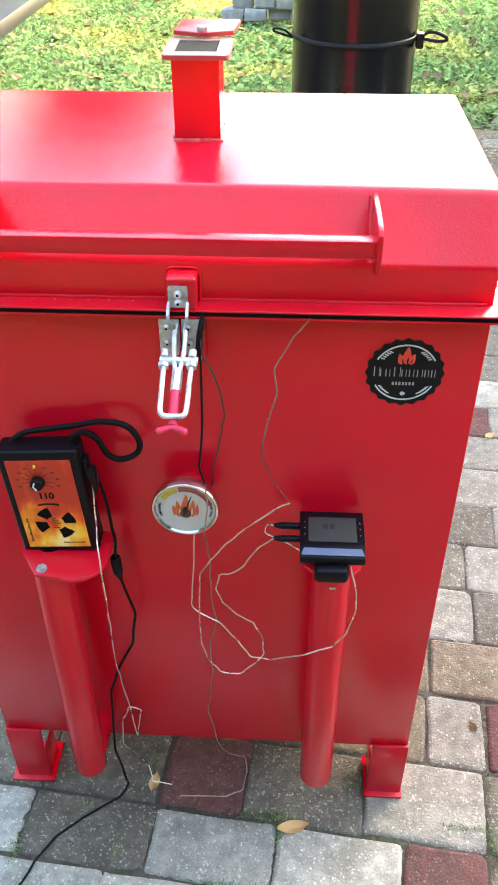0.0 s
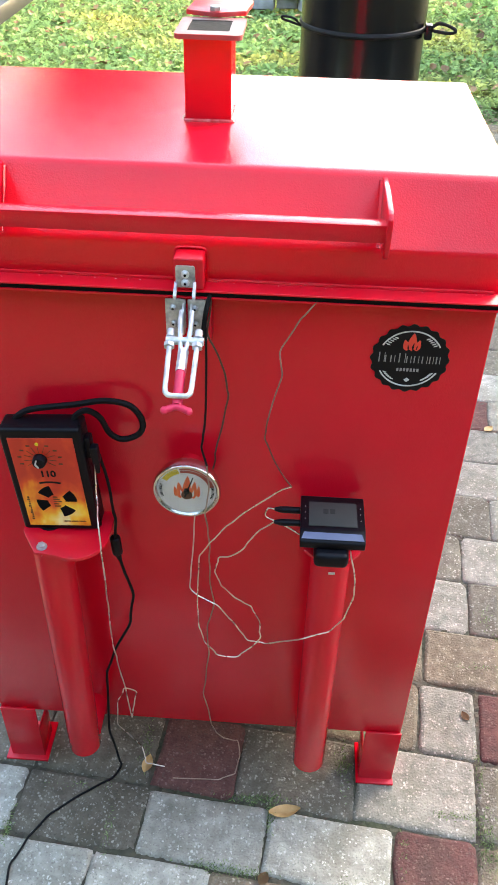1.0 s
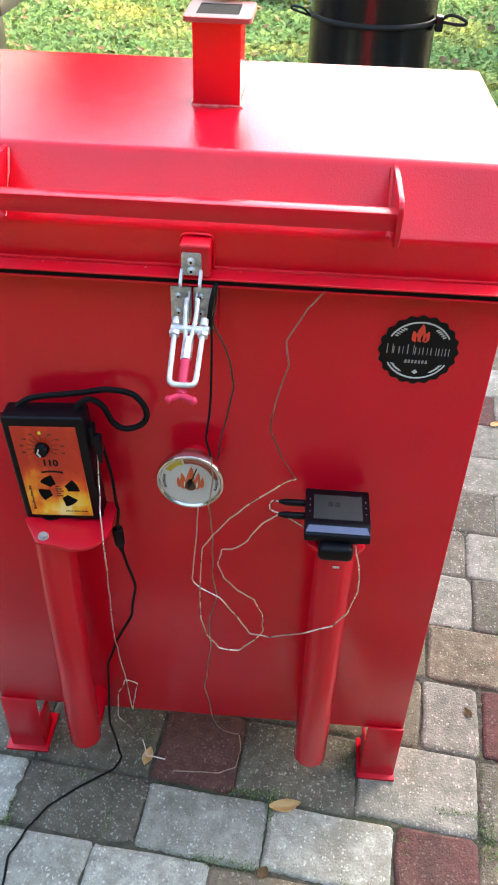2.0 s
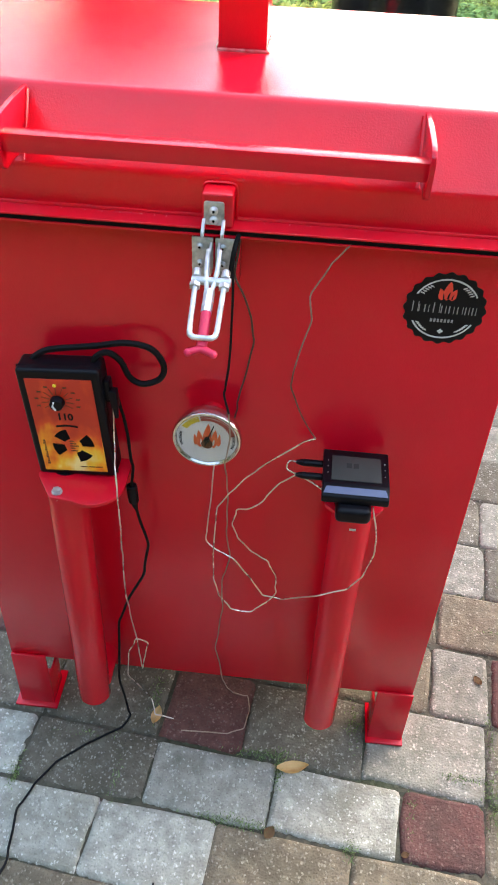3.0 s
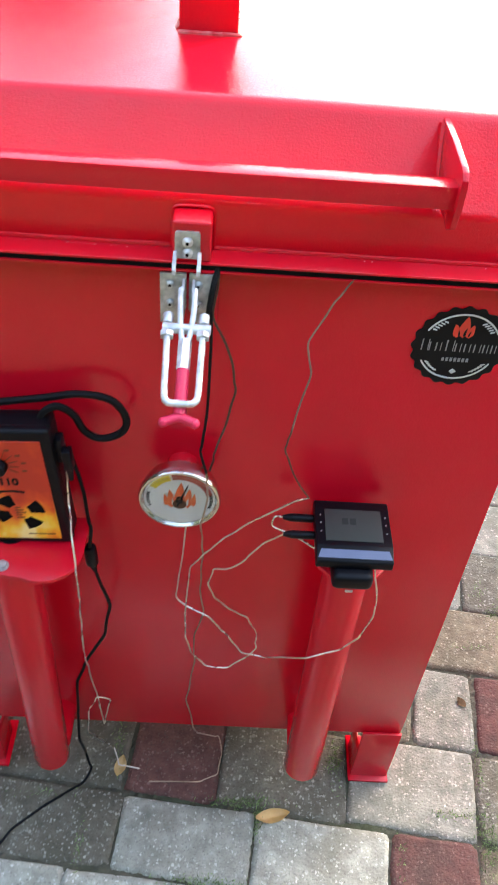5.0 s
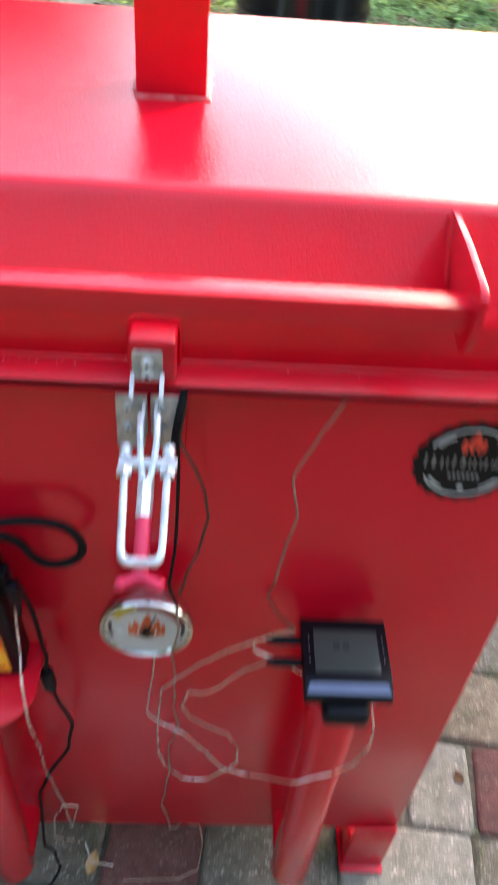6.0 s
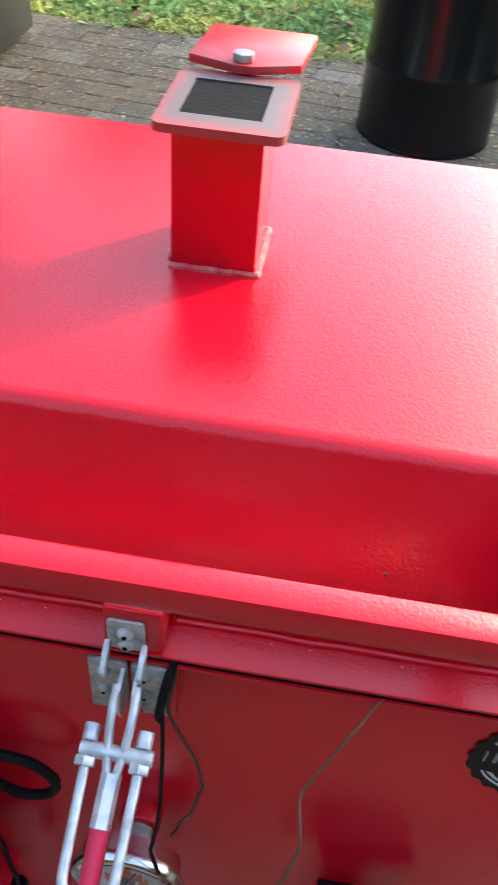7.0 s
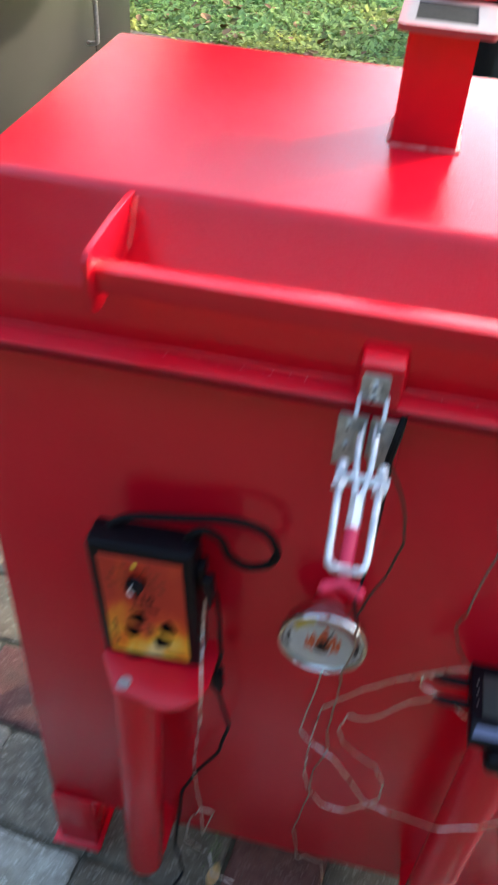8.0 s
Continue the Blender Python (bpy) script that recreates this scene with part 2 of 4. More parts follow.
def single(name, bm, mat, at, label, category, group="", kind=""):
    """A thing of one mesh."""
    bm.transform(Matrix.Translation(-Vector(at)))
    bmesh.ops.recalc_face_normals(bm, faces=bm.faces)
    me = bpy.data.meshes.new(name)
    bm.to_mesh(me)
    bm.free()
    me.materials.append(mat)
    for p in me.polygons:
        p.use_smooth = True
    me.set_sharp_from_angle(angle=radians(38))
    ob = new(name, me)
    ob.location = at
    return tagged(ob, label, category, group, kind)


def box(x0, x1, y0, y1, z0, z1, bevel=0.0, m=None, seg=2, bm=None):
    made = bmesh.new()
    bmesh.ops.create_cube(made, size=1, matrix=Matrix.LocRotScale(((x0 + x1) / 2, (y0 + y1) / 2, (z0 + z1) / 2), None, (x1 - x0, y1 - y0, z1 - z0)))
    if bevel:
        bmesh.ops.bevel(made, geom=made.edges[:], offset=bevel, segments=seg, profile=0.5, affect="EDGES")
    if m:
        made.transform(m)
    return joined(bm, made)


def joined(bm, made):
    if bm is None:
        return made
    me = bpy.data.meshes.new("tmp")
    made.to_mesh(me)
    made.free()
    bm.from_mesh(me)
    bpy.data.meshes.remove(me)
    return bm


def cyl(a, b, r, r2=None, seg=24, bevel=0.0, bm=None):
    a, b = Vector(a), Vector(b)
    made = bmesh.new()
    bmesh.ops.create_cone(made, cap_ends=True, segments=seg, radius1=r, radius2=r if r2 is None else r2, depth=(b - a).length)
    if bevel:
        rim = [e for e in made.edges if abs(e.verts[0].co.z - e.verts[1].co.z) < 1e-6]
        bmesh.ops.bevel(made, geom=rim, offset=bevel, segments=3, profile=0.5, affect="EDGES")
    made.transform(Matrix.Translation((a + b) / 2) @ (b - a).to_track_quat("Z", "Y").to_matrix().to_4x4())
    return joined(bm, made)


def prism(points, lift, bevel=0.0, bm=None):
    """A polygon given in 3D, pushed along the vector lift."""
    made = bmesh.new()
    f = made.faces.new([made.verts.new(p) for p in points])
    r = bmesh.ops.extrude_face_region(made, geom=[f])
    bmesh.ops.translate(made, vec=lift, verts=[v for v in r["geom"] if isinstance(v, bmesh.types.BMVert)])
    if bevel:
        bmesh.ops.bevel(made, geom=made.edges[:], offset=bevel, segments=2, profile=0.5, affect="EDGES")
    return joined(bm, made)


def glide(points, per=6):
    """Points of a smooth curve through the given ones."""
    p = [Vector(q) for q in points]
    p = [p[0] * 2 - p[1], *p, p[-1] * 2 - p[-2]]
    out = []
    for i in range(1, len(p) - 2):
        for j in range(per):
            t = j / per
            out.append(0.5 * (2 * p[i] + (p[i + 1] - p[i - 1]) * t + (2 * p[i - 1] - 5 * p[i] + 4 * p[i + 1] - p[i + 2]) * t * t + (3 * p[i] - p[i - 1] - 3 * p[i + 1] + p[i + 2]) * t ** 3))
    return out + [p[-2]]


def sweep(points, r, seg=8, bm=None):
    """A round rod or cable along the points."""
    made = bmesh.new()
    rings, side = [], None
    for i, q in enumerate(points):
        way = (points[min(i + 1, len(points) - 1)] - points[max(i - 1, 0)]).normalized()
        side = way.orthogonal().normalized() if side is None else (side - way * side.dot(way)).normalized()
        up = way.cross(side)
        rings.append([made.verts.new(q + r * (math.cos(a) * side + math.sin(a) * up)) for a in (2 * math.pi * s / seg for s in range(seg))])
    for a, b in zip(rings, rings[1:]):
        for s in range(seg):
            made.faces.new((a[s], a[(s + 1) % seg], b[(s + 1) % seg], b[s]))
    made.faces.new(rings[0]), made.faces.new(rings[-1][::-1])
    return joined(bm, made)


def arc(cx, cy, r, a0, a1, n):
    return [(cx + r * math.cos(radians(a0 + (a1 - a0) * i / n)), cy + r * math.sin(radians(a0 + (a1 - a0) * i / n))) for i in range(n + 1)]


def band(cx, cz, r0, r1, a0, a1, y, lift=-0.0006, n=12):
    """A flat arc on an upright front."""
    inner, outer = arc(cx, cz, r0, a0, a1, n), arc(cx, cz, r1, a0, a1, n)
    return prism([(x, y, z) for x, z in outer + inner[::-1]], (0, lift, 0))


def hexbolt(at, way, r, h, bm=None):
    at, way = Vector(at), Vector(way).normalized()
    return cyl(at, at + way * h, r, seg=6, bevel=r * 0.12, bm=bm)


def dome(at, way, r, h, bm=None):
    """A round-headed rivet or screw."""
    at, way = Vector(at), Vector(way).normalized()
    cyl_bm = cyl(at, at + way * h * 0.5, r, seg=16, bm=bm)
    return cyl(at + way * h * 0.5, at + way * h, r, r * 0.55, seg=16, bm=cyl_bm)


# ---- ground ----
ground_bm = bmesh.new()
bmesh.ops.create_grid(ground_bm, x_segments=8, y_segments=8, size=400, matrix=Matrix.Translation((0, 0, -0.05)))
ground = single("ground", ground_bm, LAWN, (0, 0, -0.05), "mossy brown earth under the lawn", "ground", kind="structure")
PAVE_TURN = radians(-6)
U, V = Vector((math.cos(PAVE_TURN), math.sin(PAVE_TURN), 0)), Vector((-math.sin(PAVE_TURN), math.cos(PAVE_TURN), 0))
PAVE_M = Matrix.Rotation(PAVE_TURN, 4, "Z")
LAWN_EDGE = 3.66
bed_bm = box(-2.68, 2.68, -2.9, LAWN_EDGE, -0.06, -0.0075, m=PAVE_M)
pavement = single("pavement", bed_bm, SOIL, (0, 0, 0), "weathered patio of mixed concrete pavers with mossy joints", "pavement", kind="structure")

# ---- the smoker ----
smoker = thing("barbecue_smoker", (0, 0.18, 0), "bright red powder-coated steel cabinet smoker standing on patio pavers", "smoker")
XL, XR = -0.327, 0.318
body_bm = box(XL, XR, 0.0, 0.372, 0.131, 0.9045, 0.003)
body = part("body", body_bm, RED, smoker, "deep red painted steel cabinet box")
part("top_rim", box(XL - 0.009, XR + 0.019, -0.0212, 0.398, 0.9037, 0.9057, 0.0006), RED, body, "thin steel rim under the lid gap")
# black strip nearly flush with the flange, painted-in shade of the lid gap
part("gasket", box(XL - 0.002, XR + 0.011, -0.0195, 0.392, 0.9055, 0.911), DARK, smoker, "thin black strip for the shaded gap under the lid", False)

# lid: bent sheet with a steep front slope
prof = [(0.002, 0.911), (0.002, 0.949)] + [(0.014 - 0.012 * math.cos(a), 0.949 + 0.012 * math.sin(a)) for a in (radians(8 * i) for i in range(1, 6))]
prof += [(0.0395, 1.0045)] + [(0.053 - 0.0115 * math.cos(a), 1.005 + 0.0115 * math.sin(a)) for a in (radians(30 + 15 * i) for i in range(0, 5))]
prof += [(0.376, 1.0165), (0.380, 1.0125), (0.380, 0.911)]
lid_bm = prism([(-0.315, y, z) for y, z in prof], (0.632, 0, 0))
lid_ends = [e for e in lid_bm.edges if abs(e.verts[0].co.x - e.verts[1].co.x) < 1e-6]
bmesh.ops.bevel(lid_bm, geom=lid_ends, offset=0.003, segments=2, profile=0.5, affect="EDGES")
lid = part("lid", lid_bm, RED, smoker, "red painted lid with a sloping front")
part("flange", box(-0.334, 0.337, -0.0215, 0.398, 0.9108, 0.9131, 0.0009), RED, lid, "folded lid flange")
weld_bm = sweep(glide([(-0.31 + 0.02 * i, 0.0012 + 0.0005 * random.uniform(-1, 1), 0.9138 + 0.0003 * random.uniform(-1, 1)) for i in range(32)], 3), 0.0022, 8)
part("weld_seam", weld_bm, RED, lid)
# lift handle
handle = part("handle_bar", box(-0.191, 0.191, -0.042, -0.026, 0.981, 0.999, 0.002), RED, smoker, "square red steel lift bar")
for x in (-0.1945, 0.1895):
    side = [(0.046, 1.0125), (0.006, 1.0135), (-0.036, 1.012)] + [(-0.036 + 0.012 * math.sin(a), 1.0 + 0.012 * math.cos(a)) for a in (radians(-30 * i) for i in range(1, 4))]
    side += [(-0.048, 0.985), (-0.044, 0.968), (-0.034, 0.962), (-0.022, 0.964), (0.004, 0.962), (0.02, 0.966)]
    part("handle_bracket", prism([(x, y, z) for y, z in side], (0.005, 0, 0), 0.0008), RED, smoker)
    part("weld_seam", sweep(glide([(x + (0.006 if x < 0 else -0.001), y - 0.001, z) for y, z in ((0.006, 0.955), (0.02, 0.972), (0.034, 0.996), (0.042, 1.01))], 3), 0.0025, 6), RED, lid)
# chimney
CX0, CX1, CY0, CY1, CT = -0.0225, 0.0285, 0.181, 0.238, 1.104
tube_bm = bmesh.new()
for x0, x1, y0, y1 in ((CX0, CX1, CY0, CY0 + 0.004), (CX0, CX1, CY1 - 0.004, CY1), (CX0, CX0 + 0.004, CY0 + 0.004, CY1 - 0.004), (CX1 - 0.004, CX1, CY0 + 0.004, CY1 - 0.004)):
    box(x0, x1, y0, y1, 1.012, CT, bm=tube_bm)
bmesh.ops.remove_doubles(tube_bm, verts=tube_bm.verts, dist=1e-5)
chimney = part("chimney", tube_bm, RED, smoker, "square red steel chimney tube")
cap_bm = bmesh.new()
ox0, ox1, oy0, oy1, hx0, hx1, hy0, hy1 = -0.031, 0.0405, 0.167, 0.25, -0.0195, 0.0258, 0.1845, 0.236
# block just below the cap, its colour stands for the mouth's shaded depth
part("soot_lining", box(hx0, hx1, hy0, hy1, 1.09, 1.1076), MOUTH_GREY, chimney, "dark block for the sooty, shaded chimney mouth", False)
outer = arc(ox1 - 0.006, oy1 - 0.006, 0.006, 0, 90, 4) + arc(ox0 + 0.006, oy1 - 0.006, 0.006, 90, 180, 4) + arc(ox0 + 0.006, oy0 + 0.006, 0.006, 180, 270, 4) + arc(ox1 - 0.006, oy0 + 0.006, 0.006, 270, 360, 4)
inner = [(hx1, hy1)] * 5 + [(hx0, hy1)] * 5 + [(hx0, hy0)] * 5 + [(hx1, hy0)] * 5
for z, flip in ((1.1035, True), (1.1085, False)):
    vo = [cap_bm.verts.new((x, y, z)) for x, y in outer]
    vi = [cap_bm.verts.new((x, y, z)) for x, y in inner]
    for i in range(20):
        j = (i + 1) % 20
        cap_bm.faces.new([vo[i], vo[j], vi[j], vi[i]])
cap_bm.verts.ensure_lookup_table()
for base in (0, 20):
    for i in range(20):
        j = (i + 1) % 20
        cap_bm.faces.new([cap_bm.verts[base + i], cap_bm.verts[base + j], cap_bm.verts[40 + base + j], cap_bm.verts[40 + base + i]])
bmesh.ops.remove_doubles(cap_bm, verts=cap_bm.verts, dist=1e-6)
bmesh.ops.dissolve_degenerate(cap_bm, edges=cap_bm.edges, dist=1e-6)
part("cap_plate", cap_bm, smoke_cap(), chimney, "red cap plate browned by smoke", False)
weld = [(CX0 - 0.001, CY0 - 0.001), (CX1 + 0.001, CY0 - 0.001), (CX1 + 0.001, CY1), (CX0 - 0.001, CY1), (CX0 - 0.001, CY0 - 0.001)]
weld_pts = []
for (xa, ya), (xb, yb) in zip(weld, weld[1:]):
    for i in range(8):
        weld_pts.append((xa + (xb - xa) * i / 8 + random.uniform(-1, 1) * 0.0007, ya + (yb - ya) * i / 8 + random.uniform(-1, 1) * 0.0007, 1.0168))
part("weld_seam", sweep(glide(weld_pts, 2), 0.0026, 7), PRIMER, chimney, "pale pinkish weld bead")
cover_bm = prism([(x, y, 1.1095) for x, y in ((-0.0285, 0.257), (0.001, 0.246), (0.011, 0.246), (0.039, 0.258), (0.0435, 0.314), (0.041, 0.317), (-0.022, 0.317), (-0.0245, 0.314))], (0, 0, 0.005), 0.0006)
cover = part("chimney_cover", cover_bm, SOOTY, smoker, "red damper plate swung open behind the chimney")
part("bolt", hexbolt((0.0045, 0.2545, 1.1145), (0, 0, 1), 0.0065, 0.005), STEEL, cover, "hexagonal steel bolt")
chips = random.Random(21)
for i in range(22):
    x, w = (-0.15 + 0.008 * i + chips.uniform(-0.006, 0.006), chips.uniform(0.0003, 0.0009)) if i < 14 else (chips.uniform(0.04, 0.3), chips.uniform(0.0003, 0.0006))
    y = -0.0035 + chips.uniform(-0.0008, 0.0006)
    part("paint_chip", prism([(x - w, y, 0.9129), (x, y - 0.5 * w, 0.9129), (x + w, y + 0.2 * w, 0.9129), (x + 0.3 * w, y + 0.6 * w, 0.9129)], (0, 0, 0.0003)), PALE_PRINT, lid, "pale paint chip", False)
part("rust_spot", dome((0.122, 0.0115, 0.966), (0, -0.85, 0.5), 0.0011, 0.0006), BROWN_PRINT, lid, "tiny dark spot")
# legs of folded steel on base plates, the front ones lapped over the body
for x0, y0 in ((-0.3265, -0.0045), (0.262, -0.0045), (-0.3265, 0.318), (0.262, 0.318)):
    x1, front = x0 + 0.0565, y0 < 0.1
    out, inn = (x0, x1 - 0.004) if x0 < 0 else (x1 - 0.004, x0)
    near = y0 if front else y0 + 0.053
    leg_bm = box(x0, x1, near, near + 0.0045, 0.004, 0.137 if front else 0.131, 0.0012)
    box(out, out + 0.004, y0 + 0.0042, y0 + 0.054, 0.004, 0.131, 0.0008, bm=leg_bm)
    leg = part("leg", leg_bm, RED, smoker)
    part("leg_gusset", box(inn, inn + 0.004, y0 + 0.0046, y0 + 0.05, 0.005, 0.076, 0.0008), RED, leg)
    part("foot_plate", box(x0 - (0.0085 if x0 < 0 else 0.0035), x1 + (0.0065 if x0 < 0 else 0.002), y0 - 0.0085, y0 + 0.066, 0.0, 0.0055, 0.0014), RED, leg)
# air pipes on the front
for x, far in ((-0.173, True), (0.1715, False)):
    py = -0.0495
    pipe = part("air_pipe", cyl((x - (0.005 if far else 0), py, 0.126), (x, py, 0.597), 0.0242, seg=40, bevel=0.002), RED, smoker, "upright red steel air pipe")
    part("pipe_stub", cyl((x, py, 0.166), (x, 0.004, 0.166), 0.0235, seg=28), RED, pipe)
    if far:
        rim = [(-0.2015, -0.02), (-0.2015, -0.062), (-0.179, -0.0965)] + [(-0.135 + 0.0385 * math.cos(radians(a)), -0.064 + 0.0395 * math.sin(radians(a))) for a in range(245, 361, 12)] + [(-0.0965, -0.02)]
        plate = part("pipe_plate", prism([(px, qy, 0.596) for px, qy in rim], (0, 0, 0.005), 0.0008), RED, pipe, "red half-round plate on the pipe")
    else:
        rim = [(0.137, -0.02), (0.137, -0.07), (0.152, -0.084), (0.166, -0.0885), (0.178, -0.0885), (0.191, -0.084), (0.204, -0.07), (0.204, -0.02)]
        plate = part("pipe_plate", prism([(px, qy, 0.6) for px, qy in rim], (0, 0, 0.005), 0.0008), RED, pipe)
bolt_bm = hexbolt((-0.172, -0.0875, 0.601), (0, 0, 1), 0.0053, 0.0045)
cyl((-0.172, -0.0875, 0.601), (-0.172, -0.0875, 0.6022), 0.0064, seg=20, bm=bolt_bm)
hexbolt((-0.172, -0.0865, 0.596), (0, 0, -1), 0.006, 0.006, bm=bolt_bm)
part("plate_bolt", bolt_bm, STEEL, smoker, "zinc hexagonal bolt")

part("pipe_mark", box(0.1685, 0.1765, -0.0748, -0.0725, 0.5695, 0.5725, 0.0006), STEEL, smoker, "small grey bolt end")
# toggle latch, open and hanging outward
latch = part("toggle_latch", box(-0.022, 0.0255, -0.0205, 0.001, 0.852, 0.897, 0.0015), RED, smoker, "open toggle latch on a red mounting block")
for x0, x1 in ((-0.0215, -0.0006), (0.0016, 0.0212)):
    part("base_plate", prism([(x, -0.0205, z) for x, z in ((x0, 0.903), (x1, 0.903), (x1, 0.87 if x0 < 0 else 0.856), (x1 - 0.007 if x0 < 0 else x0 + 0.007, 0.856), (x0, 0.856 if x0 < 0 else 0.87))], (0, -0.0025, 0), 0.0004), STEEL, latch, "grey zinc-plated hinge plate")
    for z in (0.8935, 0.8755):
        part("screw", dome(((x0 + x1) / 2 - 0.0025, -0.023, z), (0, -1, 0), 0.0038, 0.003), STEEL, latch)
        # dark disc on the screw head, shade of its socket as colour
        part("screw_socket", cyl(((x0 + x1) / 2 - 0.0025, -0.0255, z), ((x0 + x1) / 2 - 0.0025, -0.0262, z), 0.0013, seg=6), DARK, latch)
for x in (-0.0035, 0.0045):
    part("hinge_ear", prism([(x, y, z) for y, z in ((-0.0205, 0.9), (-0.034, 0.894), (-0.038, 0.882), (-0.034, 0.868), (-0.0205, 0.864))], (0.002, 0, 0)), ZINC_WHITE, latch)
PIN = Vector((0.0025, -0.058, 0.876))
OUT = Vector((0, -0.061, -0.024)).normalized()
UPW = Vector((0, 0.024, -0.061)).normalized() * -1
for sx, ex in ((-1, -0.0035), (1, 0.0075)):
    part("link_arm", sweep(glide([(ex - 0.0005, -0.03, 0.894), (ex, -0.044, 0.888), (ex * 0.75 + 0.0005, -0.058, 0.878), (0.002 + sx * 0.0015, -0.074, 0.868), (0.002 + sx * 0.001, -0.084, 0.864)], 4), 0.0024, 8), ZINC_WHITE, latch)
part("cross_pin", cyl(PIN - Vector((0.019, 0, 0)), PIN + Vector((0.019, 0, 0)), 0.0042, seg=18, bevel=0.0006), ZINC_WHITE, latch)
for x in (-0.0125, 0.0155):
    at = Vector((x, PIN.y, PIN.z))
    part("nut", hexbolt(at + OUT * 0.0035, OUT, 0.0056, 0.005), ZINC_WHITE, latch)
    part("rod_end", cyl(at - OUT * 0.013, at - OUT * 0.004, 0.0043, seg=12, bevel=0.0008), ZINC_WHITE, latch)
rod = [(-0.0125, 0.0), (-0.0115, 0.03), (-0.0105, 0.058), (-0.008, 0.064), (-0.004, 0.0655), (0.0085, 0.0655), (0.0125, 0.064), (0.0148, 0.058), (0.0152, 0.03), (0.0155, 0.0)]
part("u_rod", sweep(glide([Vector((x, PIN.y, PIN.z)) + OUT * d for x, d in rod], 4), 0.0028, 10), ZINC_WHITE, latch, "bent zinc wire hook")
lever_at = Vector((0.002, -0.07, 0.869))
part("lever", sweep([lever_at - OUT * 0.004, lever_at + OUT * 0.022], 0.0054, 6), ZINC_WHITE, latch)
grip_bm = sweep(glide([lever_at + OUT * d + UPW * u for d, u in ((0.019, -0.0005), (0.037, -0.0025), (0.053, -0.005), (0.058, -0.0055))], 4), 0.0051, 12)
tip = lever_at + OUT * 0.0595 + UPW * -0.0055
sweep(glide([tip + Vector((-0.0118, 0, 0)) + OUT * 0.0045, tip + Vector((-0.0085, 0, 0)) + OUT * 0.003, tip, tip + Vector((0.0085, 0, 0)) + OUT * 0.003, tip + Vector((0.0118, 0, 0)) + OUT * 0.0045], 4), 0.0036, 10, bm=grip_bm)
for sx in (-1, 1):
    bmesh.ops.create_uvsphere(grip_bm, u_segments=12, v_segments=8, radius=0.004, matrix=Matrix.Translation(tip + Vector((sx * 0.0118, 0, 0)) + OUT * 0.0045))
part("grip", grip_bm, RED_RUBBER, latch, "pinkish red vinyl T-shaped grip")
# catch on the lid
catch = part("catch_block", box(-0.0125, 0.0185, -0.0205, 0.0045, 0.9125, 0.947, 0.003, seg=3), RED, smoker, "small red block that carries the latch catch")
part("weld_seam", sweep(glide([(-0.0135, -0.001, 0.914), (-0.0138, 0.0005, 0.93), (-0.013, 0.001, 0.944), (-0.009, 0.0015, 0.9485), (0.003, 0.0015, 0.949), (0.015, 0.0015, 0.9485), (0.019, 0.001, 0.944), (0.0197, 0.0005, 0.93), (0.0195, -0.001, 0.914)], 4), 0.0015, 7), RED, catch)
part("catch_plate", prism([(x, -0.0205, z) for x, z in ((-0.0085, 0.94), (0.0085, 0.94), (0.0098, 0.938), (0.0098, 0.9165), (-0.0098, 0.9165), (-0.0098, 0.938))], (0, -0.0022, 0), 0.0005), STEEL, catch, "zinc-plated catch plate")
for x in (-0.011, 0.008):
    part("catch_ear", prism([(x, y, z) for y, z in ((-0.0225, 0.9235), (-0.027, 0.922), (-0.0335, 0.918), (-0.0375, 0.9145), (-0.037, 0.9105), (-0.034, 0.909), (-0.031, 0.9115), (-0.0225, 0.9175))], (0.003, 0, 0), 0.0006), ZINC_WHITE, catch)
for z in (0.9315, 0.922):
    part("screw", dome((0.0, -0.0227, z), (0, -1, 0), 0.0042, 0.0032), ZINC_WHITE, catch)
    # same dark disc for the shaded socket
    part("screw_socket", cyl((0.0, -0.0259, z), (0.0, -0.0265, z), 0.0014, seg=6), DARK, catch)

# dial thermometer
GX, GY, GZ = -0.003, -0.046, 0.667
gauge = part("thermometer", cyl((GX, GY + 0.016, GZ), (GX, GY + 0.001, GZ), 0.0355, 0.0375, seg=48), CHROME, smoker, "round steel dial thermometer")
part("collar", cyl((GX, -0.012, GZ + 0.002), (GX, 0.002, GZ + 0.002), 0.0155, seg=24, bevel=0.002), RED, gauge, "red socket")
part("stem", cyl((GX, GY + 0.014, GZ), (GX, -0.008, GZ), 0.0105, seg=20), STEEL, gauge)
bez = [(0.0395, 0.004), (0.0398, -0.001), (0.0385, -0.0035), (0.0365, -0.0038), (0.0345, -0.0015), (0.0345, 0.003)]
bez_bm = bmesh.new()
rings = [[bez_bm.verts.new((GX + r * math.cos(a), GY + y, GZ + r * math.sin(a))) for a in (2 * math.pi * i / 56 for i in range(56))] for r, y in bez]
for a, b in zip(rings, rings[1:] + rings[:1]):
    for i in range(56):
        bez_bm.faces.new((a[i], a[(i + 1) % 56], b[(i + 1) % 56], b[i]))
part("bezel", bez_bm, CHROME, gauge, "polished steel bezel")
part("dial", cyl((GX, GY + 0.001, GZ), (GX, GY, GZ), 0.0348, seg=48), WHITE, gauge, "white dial")
part("dial_band", band(GX, GZ, 0.026, 0.0325, 108, 150, GY - 0.0001), YELLOW, gauge, "yellow printed arc")
part("dial_band", band(GX, GZ, 0.0265, 0.0325, 12, 104, GY - 0.0001), DIAL_RED, gauge, "dark red printed arc")
